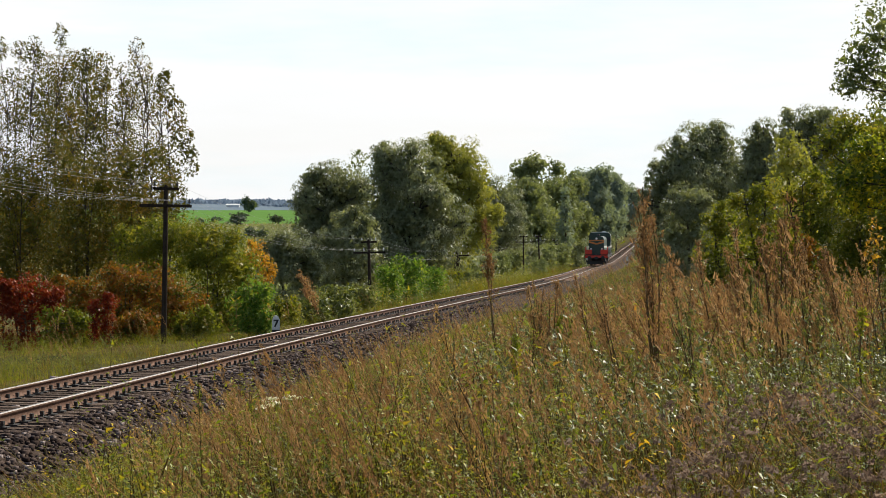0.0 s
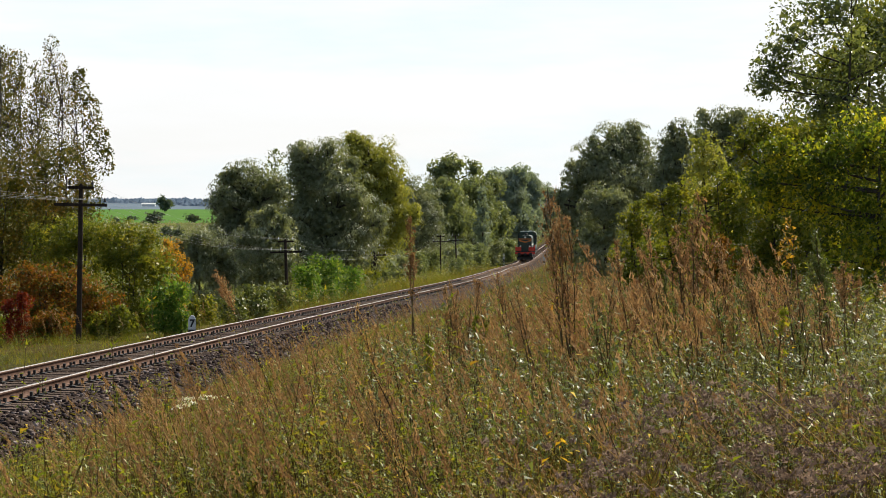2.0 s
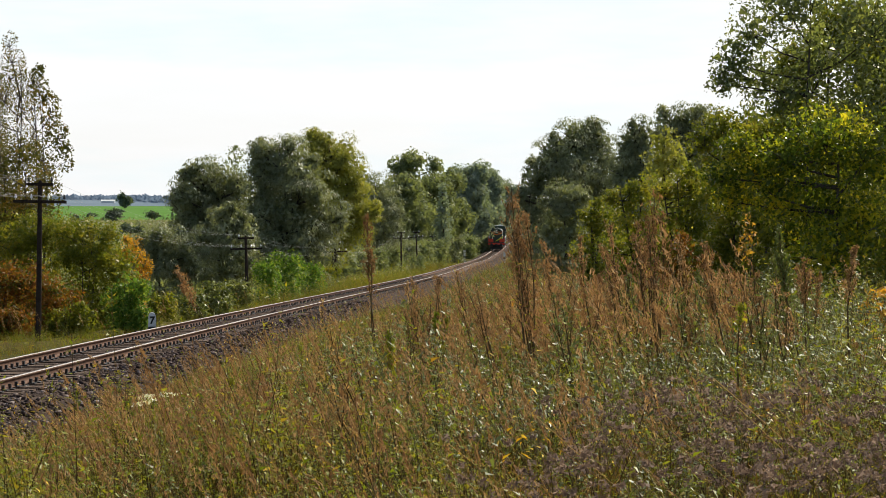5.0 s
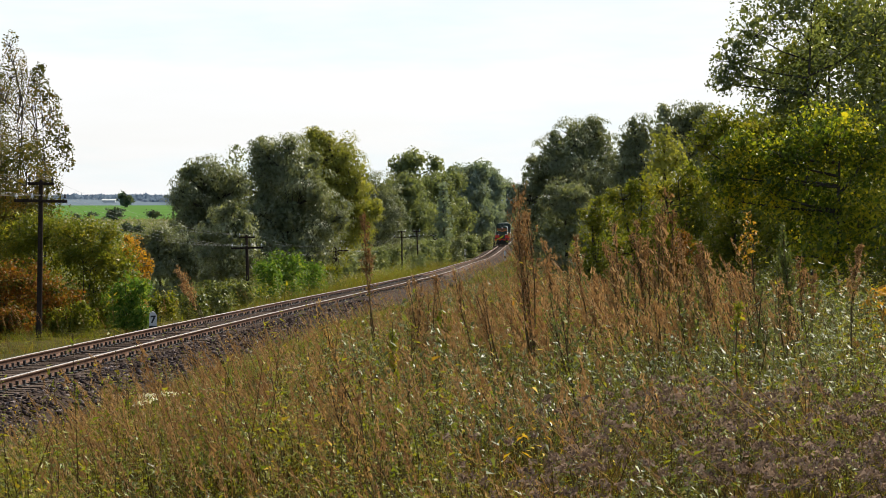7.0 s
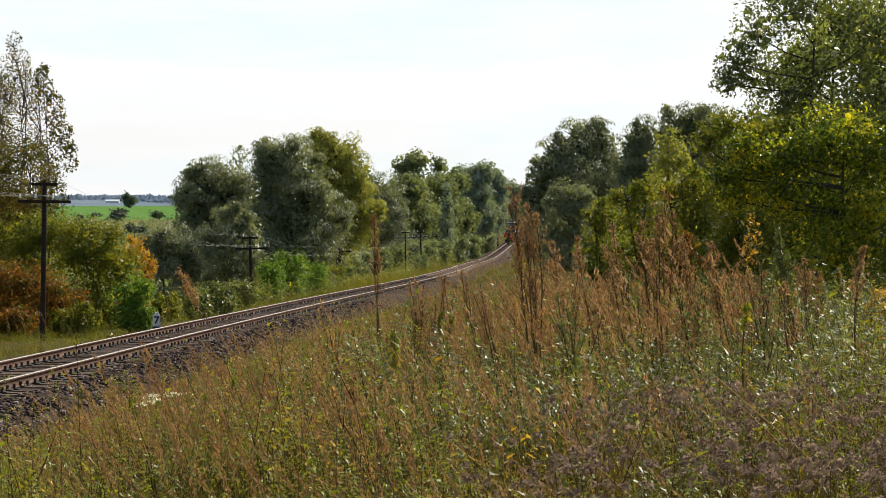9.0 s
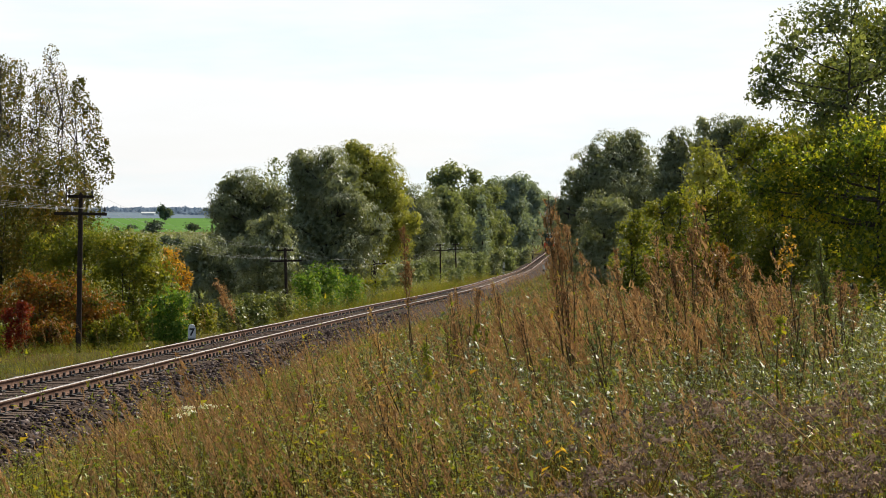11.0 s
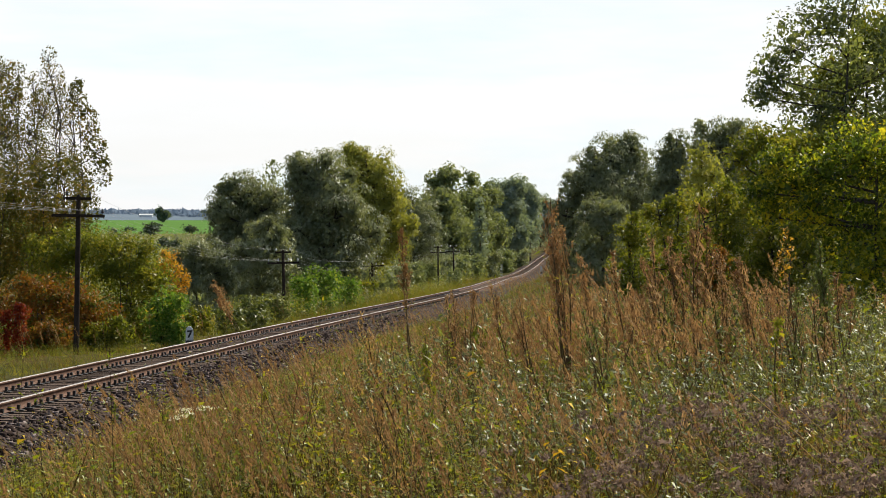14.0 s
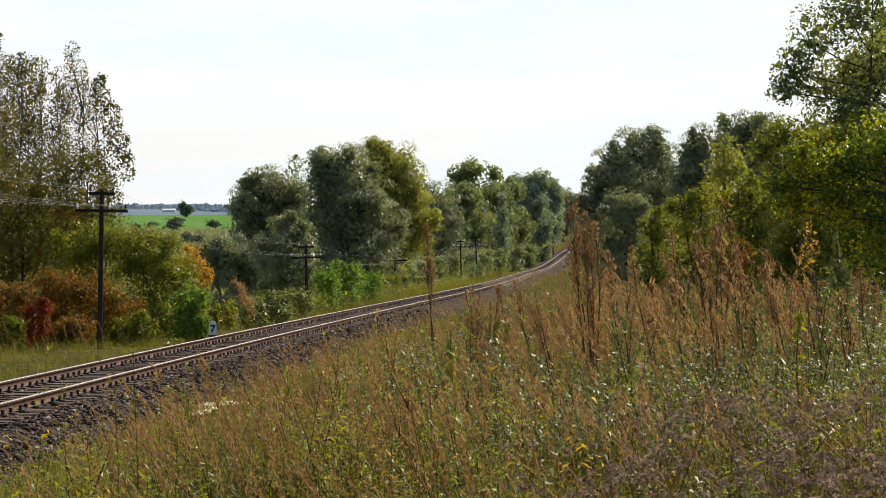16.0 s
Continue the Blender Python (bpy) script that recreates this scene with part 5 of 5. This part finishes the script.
    scatter("far_embankment_grass", "bright green tall grass beside the distant track", herbs, x, y, rng.uniform(1.2, 2.2, len(x)), 10)


meadow()


def white_flowers():
    rng = np.random.default_rng(9)
    for i, (px, py, y) in enumerate([(472, 714, 17.5), (484, 708, 17.7), (510, 706, 17.2)]):
        x = (px - 784) / 3600 * y
        top = 3 - (py - 400) / 3600 * y
        z = float(ground_z(x, y))
        f = tagged(new("white_umbel_flower"), "white flat-topped flower among the weeds", "flower", "white flowers in the meadow")
        f.location = (x, y, z)
        h = top - z
        stems, pts = [], []
        for k in range(3):
            tip = rng.normal(0, 0.05, 3) * (1, 1, 0.4) + (0, 0, h)
            stems.append(tube([(0, 0, 0), tip * (0.4, 0.4, 0.5), tip], [0.006, 0.005, 0.004], 5))
            pts.append(tip + rng.normal(0, 0.028, (34, 3)) * (1, 1, 0.25))
        v, q = joined(stems)
        part("stem", quad_mesh("stem", v, q, [FORB]), f)
        v, q = leaves(rng, np.concatenate(pts), 0.017, 0.9)
        tagged(part("flower_head", quad_mesh("flower_head", v, q, [PETAL]), f, "white umbel"), kind="stuff")


white_flowers()

SWAYING = []


def tall_plant(px, y, top, label, stems, r, n, size, leaf, stem_spread=0.12, share=0.5, lean=-0.1, seed=0, leafy=0, thick=0.012):
    """A tall single plant on the bearing px with its top at the height top (1/3600 of the distance below the horizon at 400)."""
    rng = np.random.default_rng(seed + 200)
    x = (px - 784) / 3600 * y
    z = float(ground_z(x, y))
    h = 3 + (400 - top) / 3600 * y - z
    thing = tagged(new("tall_weed"), label, "weed", "tall weeds standing out of the meadow")
    x -= lean * h
    m = pose(x, y, z - 0.02)
    thing.matrix_basis = m
    for k in range(stems):
        hh = h * (1 if k == 0 else rng.uniform(0.7, 0.97))
        t = np.linspace(0, 1, 7)
        off = rng.normal(0, stem_spread, 2) * (k > 0)
        line = np.stack([lean * hh * t**1.3 + off[0] * t + 0.02 * np.sin(t * 7 + k), off[1] * t, hh * t], -1)
        # short side shoots, each set with seeds
        shoots, pts = [], []
        for j in range(int(n / 22)):
            u = 1 - share * (1 - rng.random() ** 0.9)
            p = np.array([np.interp(u, t, line[:, i]) for i in range(3)])
            a = rng.random() * 6.28
            ln = r * 1.25 * np.clip((1.06 - u) / share * 1.6, 0.2, 1) * rng.uniform(0.5, 1.2)
            e = p + np.array([math.cos(a) * ln * 0.8 + lean * ln * 1.5, math.sin(a) * ln * 0.7, ln * rng.uniform(1.5, 2.4)])
            shoots.append(tube([p, (p + e) / 2, e], [0.003, 0.002, 0.001], 3))
            w = rng.random((22, 1)) ** 0.8
            pts.append(p + (e - p) * w + rng.normal(0, size * 0.45, (22, 3)))
        v, q = joined([tube(line, np.linspace(thick, thick * 0.3, 7), 5), *shoots])
        stalk = part("stem", quad_mesh("stem", v, q, [DRY_STEM]), thing)
        v, q = leaves(rng, np.concatenate(pts), size * 1.3, 0.36, -0.5)
        tagged(part("plume", quad_mesh("plume", v, q, [leaf]), stalk), kind="stuff")
        if leafy:
            u = rng.uniform(0.1, 1 - share * 0.7, leafy)
            p = np.stack([np.interp(u, t, line[:, i]) for i in range(3)], -1) + rng.normal(0, 0.05, (leafy, 3))
            v, q = leaves(rng, p, 0.036, 0.34, 0.1)
            tagged(part("leaf_cover", quad_mesh("leaf_cover", v, q, [FORB]), stalk), kind="stuff")
    SWAYING.append((thing, m, seed))
    return thing


RL = "tall dead weed with rust-brown seed plumes on dark stems"
tall_plant(1122, 20, 328, RL, 3, 0.13, 420, 0.022, RUSTY, 0.1, 0.42, -0.1, 1, 30)
tall_plant(1138, 19.6, 366, RL, 4, 0.14, 380, 0.022, RUSTY, 0.14, 0.5, -0.08, 2, 30)
tall_plant(862, 26, 392, RL, 2, 0.11, 420, 0.026, RUSTY, 0.1, 0.35, -0.06, 3, 12)
tall_plant(1235, 22, 430, RL, 2, 0.08, 500, 0.022, RUSTY, 0.12, 0.4, -0.14, 4, 14)
tall_plant(1300, 21, 392, RL, 3, 0.12, 420, 0.022, RUSTY, 0.15, 0.45, -0.12, 5, 18)
tall_plant(1385, 20, 350, RL, 3, 0.14, 440, 0.022, RUSTY, 0.18, 0.45, -0.02, 6, 26)
tall_plant(1345, 21, 400, RL, 3, 0.12, 400, 0.022, RUSTY, 0.15, 0.45, -0.1, 7, 18)
tall_plant(1470, 19, 440, RL, 3, 0.12, 380, 0.022, RUSTY, 0.15, 0.45, -0.16, 8, 18)
tall_plant(1420, 22, 430, RL, 3, 0.12, 380, 0.022, RUSTY, 0.15, 0.45, -0.12, 9, 18)
tall_plant(1600, 18, 410, RL, 3, 0.1, 600, 0.022, GREY_FORB, 0.15, 0.45, -0.14, 10, 26)
tall_plant(1745, 16, 450, "single straw-brown pointed seed plume", 1, 0.07, 700, 0.02, RUSTY, 0.1, 0.3, 0.05, 11, 8)
tall_plant(1180, 24, 440, RL, 3, 0.11, 360, 0.024, RUSTY, 0.15, 0.4, -0.16, 12, 12)
tall_plant(1640, 20, 470, RL, 3, 0.12, 360, 0.022, RUSTY, 0.15, 0.4, -0.1, 13, 14)
tall_plant(770, 9.5, 530, "ochre feathery grass plume close to the eye", 3, 0.08, 240, 0.014, STRAW, 0.08, 0.5, -0.35, 14, 0, 0.003)
tall_plant(990, 23, 560, "dark green weed stem with narrow leaves", 2, 0.05, 240, 0.03, FORB, 0.08, 0.6, -0.02, 15, 30)
tall_plant(905, 19, 575, "dark weed stem with yellowing leaves", 2, 0.05, 160, 0.03, FORB, 0.06, 0.5, -0.1, 16, 20)
tall_plant(430, 22, 652, "thin dark dead stem", 1, 0.03, 60, 0.02, FORB, 0.05, 0.3, -0.12, 17, 4, 0.007)
tall_plant(1530, 15, 540, "tall dark weed stem with yellowing leaves", 1, 0.06, 260, 0.03, FORB, 0.05, 0.7, 0.0, 18, 30)
tall_plant(533, 62, 492, "rust-brown dead weed on the embankment", 2, 0.25, 400, 0.06, RUSTY, 0.2, 0.5, -0.5, 19, 0)
# more single stems of many heights among the weeds
rng_tall = np.random.default_rng(64)
for i in range(34):
    px = rng_tall.uniform(930, 1640)
    y = rng_tall.uniform(15, 27)
    high = rng_tall.uniform(1.05, 1.5)
    z = float(ground_z((px - 784) / 3600 * y, y))
    top = 400 + (3 - z - high) / y * 3600
    green = i % 3 == 0
    tall_plant(px, y, top, "leafy dark-stemmed weed with a brown seed top" if not green else "green leafy weed on a dark stem", 2 + i % 2, 0.1, 260, 0.02, GREY_FORB if green else RUSTY, 0.12, rng_tall.uniform(0.35, 0.6), rng_tall.uniform(-0.22, 0.05), 40 + i, 46)
for i in range(12):
    px = rng_tall.uniform(330, 930)
    y = rng_tall.uniform(13, 24)
    z = float(ground_z((px - 784) / 3600 * y, y))
    tall_plant(px, y, 400 + (3 - z - rng_tall.uniform(0.75, 1.05)) / y * 3600, "dark weed stem with small leaves", 1 + i % 2, 0.07, 160, 0.02, RUSTY if i % 2 else FORB, 0.1, 0.5, rng_tall.uniform(-0.25, 0.05), 90 + i, 34, 0.007)


# ---- the locomotive ----
def locomotive():
    loco = tagged(new("diesel_locomotive"), "dark green diesel shunting locomotive with red and orange trim", "locomotive")

    def mesh_part(name, mats, build, parent=loco, label=""):
        bm = bmesh.new()
        build(bm)
        return part(name, bm_mesh(name, bm, mats), parent, label)

    # y runs from the near end (0) to the far end (17)
    def frame_(bm):
        add_box(bm, (2.9, 16.2, 0.32), (0, 8.4, 1.3), 0.04)
        add_box(bm, (3.1, 15.6, 0.07), (0, 8.4, 1.5), 0.02)
        add_box(bm, (1.5, 4.2, 0.62), (0, 8.4, 0.85), 0.1)

    mesh_part("underframe", [BLACK], frame_, label="black underframe with fuel tank")

    def hood(bm, y0, y1, w=1.86, h=2.5, z0=1.53):
        out = [(-w / 2, z0), (-w / 2, z0 + h - 0.45), (-w / 2 + 0.16, z0 + h - 0.12), (-w / 2 + 0.5, z0 + h), (w / 2 - 0.5, z0 + h), (w / 2 - 0.16, z0 + h - 0.12), (w / 2, z0 + h - 0.45), (w / 2, z0)]
        f = bm.faces.new([bm.verts.new((a, y0, b)) for a, b in out])
        r = bmesh.ops.extrude_face_region(bm, geom=[f])
        bmesh.ops.translate(bm, vec=(0, y1 - y0, 0), verts=[g for g in r["geom"] if isinstance(g, bmesh.types.BMVert)])
        bmesh.ops.recalc_face_normals(bm, faces=bm.faces)
        bmesh.ops.bevel(bm, geom=[e for e in bm.edges if abs(e.verts[0].co.y - e.verts[1].co.y) < 0.01], offset=0.05, segments=2, affect="EDGES")

    front = mesh_part("long_hood", [GREEN_PAINT], lambda bm: hood(bm, 1.0, 10.6, 2.0, 2.4))
    mesh_part("short_hood", [GREEN_PAINT], lambda bm: hood(bm, 13.4, 15.9, 1.9, 2.3))

    def cab_shell(bm):
        hood(bm, 10.6, 13.4, 2.95, 2.9)

    cab = mesh_part("cab", [GREEN_PAINT], cab_shell)
    mesh_part("cab_roof", [LIGHT_PAINT], lambda bm: (add_box(bm, (2.3, 2.9, 0.1), (0, 12.0, 4.46), 0.04), add_box(bm, (0.5, 0.7, 0.16), (0.5, 11.8, 4.56), 0.04)), cab, "pale grey roof")
    for sx in (-1, 1):
        mesh_part("cab_window", [BLACK], lambda bm: add_box(bm, (0.42, 0.03, 0.55), (sx * 1.2, 10.585, 3.55), 0.02), cab, "dark cab window")
        mesh_part("side_window", [BLACK], lambda bm: add_box(bm, (0.03, 1.3, 0.7), (sx * 1.485, 12.0, 3.5), 0.02), cab, "dark side window")
        mesh_part("side_stripe", [LIGHT_PAINT], lambda bm: add_box(bm, (0.02, 9.3, 0.26), (sx * 1.005, 5.8, 2.5), 0.005), label="pale stripe along the hood")
        mesh_part("cab_stripe", [LIGHT_PAINT], lambda bm: add_box(bm, (0.02, 2.7, 0.3), (sx * 1.49, 12.0, 2.55), 0.005), cab, "pale stripe along the cab")
        mesh_part("handrail", [RED_PAINT], lambda bm: (add_rod(bm, (sx * 1.45, 0.4, 2.45), (sx * 1.45, 3.3, 2.45), 0.025), add_rod(bm, (sx * 1.45, 0.4, 1.5), (sx * 1.45, 0.4, 2.45), 0.025), add_rod(bm, (sx * 1.45, 1.9, 1.5), (sx * 1.45, 1.9, 2.45), 0.025)), label="red handrail")
        mesh_part("long_handrail", [LIGHT_PAINT], lambda bm: (add_rod(bm, (sx * 1.5, 3.5, 2.5), (sx * 1.5, 10.5, 2.5), 0.025), *[add_rod(bm, (sx * 1.5, yy, 1.5), (sx * 1.5, yy, 2.5), 0.02) for yy in (3.5, 5.2, 7.0, 8.8, 10.5)]), label="pale handrail along the walkway")
        mesh_part("steps", [BLACK], lambda bm: [add_box(bm, (0.5, 0.3, 0.04), (sx * 1.28, 0.35, zz), 0.01) for zz in (0.45, 0.8, 1.15)] + [add_box(bm, (0.05, 0.3, 1.0), (sx * 1.52, 0.35, 0.95), 0.01)])

        def buffer(bm, sx=sx):
            add_rod(bm, (sx * 0.88, -0.1, 1.05), (sx * 0.88, 0.35, 1.05), 0.11)
            add_rod(bm, (sx * 0.88, -0.2, 1.05), (sx * 0.88, -0.1, 1.05), 0.26, 0.24, 16)

        mesh_part("buffer", [BLACK], buffer)
        mesh_part("end_panel", [RED_PAINT], lambda bm: add_box(bm, (0.9, 0.08, 0.62), (sx * 1.02, 0.28, 1.82), 0.03), label="bright red end panel")
        mesh_part("headlight", [PORCELAIN], lambda bm: add_rod(bm, (sx * 0.72, 0.9, 2.25), (sx * 0.72, 1.05, 2.25), 0.12, 0.13, 14), front, "round lamp glass")

        def chevron(bm, sx=sx):
            add_box(bm, (1.0, 0.03, 0.2), (sx * 0.47, 0.985, 3.02), 0.005, Matrix.Rotation(sx * radians(-16), 4, "Y"))

        mesh_part("chevron", [ORANGE_PAINT], chevron, front, "orange warning chevron")
    mesh_part("orange_band", [ORANGE_PAINT], lambda bm: add_box(bm, (2.012, 0.04, 0.14), (0, 0.985, 3.36), 0.005), front, "orange band")
    mesh_part("top_lamp", [PORCELAIN], lambda bm: add_rod(bm, (0, 0.88, 3.6), (0, 1.05, 3.6), 0.15, 0.16, 14), front, "round top lamp")
    mesh_part("buffer_beam", [RED_PAINT], lambda bm: add_box(bm, (3.0, 0.22, 0.34), (0, 0.26, 1.2), 0.03), label="bright red buffer beam")
    mesh_part("coupler", [BLACK], lambda bm: (add_box(bm, (0.3, 0.6, 0.34), (0, -0.05, 1.02), 0.06), add_box(bm, (0.5, 0.25, 0.4), (0.04, -0.3, 1.02), 0.08)))
    mesh_part("rail_guard", [BLACK], lambda bm: add_box(bm, (2.5, 0.12, 0.45), (0, 0.5, 0.42), 0.03))
    mesh_part("exhaust", [BLACK], lambda bm: add_rod(bm, (0, 6.5, 3.88), (0, 6.5, 4.2), 0.2, 0.18, 12))
    for yb in (3.6, 13.2):
        bogie = mesh_part("bogie", [BLACK], lambda bm: [add_box(bm, (0.14, 4.4, 0.4), (sx * 1.05, yb, 0.75), 0.04) for sx in (-1, 1)] + [add_box(bm, (2.0, 0.5, 0.3), (0, yb, 0.75), 0.04)])
        for dy in (-1.6, 0, 1.6):
            for sx in (-1, 1):
                mesh_part("wheel", [RUST], lambda bm: (add_rod(bm, (sx * 0.72, yb + dy, 0.525), (sx * 0.86, yb + dy, 0.525), 0.525, 0.515, 24), add_rod(bm, (sx * 0.69, yb + dy, 0.525), (sx * 0.72, yb + dy, 0.525), 0.55, 0.55, 24)), bogie)
    return loco


LOCO = locomotive()
sleepers()


# ---- what moves ----
LOCO_AT = ((0.0, 269.0), (2.0, 310.0), (4.0, 350.0), (6.0, 391.0), (8.0, 432.0), (9.2, 457.0), (11.3, 500.0), (13.0, 536.0), (16.0, 598.0))


def on_line(y):
    a = Vector((float(line_x(y)), y, float(rail_z(y))))
    b = Vector((float(line_x(y + 12)), y + 12, float(rail_z(y + 12))))
    d = (b - a).normalized()
    right = d.cross(Vector((0, 0, 1))).normalized()
    up = right.cross(d)
    return Matrix.Translation(a) @ Matrix((right, d, up)).transposed().to_4x4()


def motions():
    walk(LOCO, [(t, on_line(y)) for t, y in LOCO_AT])
    # the tall weeds sway in the wind
    for thing, m, k in SWAYING:
        rows = []
        for i in range(33):
            t = i * 0.5
            a = 1.1 * math.sin(t * 1.9 + k * 1.3) + 0.7 * math.sin(t * 3.7 + k * 2.1)
            b = 0.6 * math.sin(t * 2.3 + k * 0.7)
            rows.append((t, m @ pose(0, 0, 0, b, a, 0)))
        walk(thing, rows)


motions()
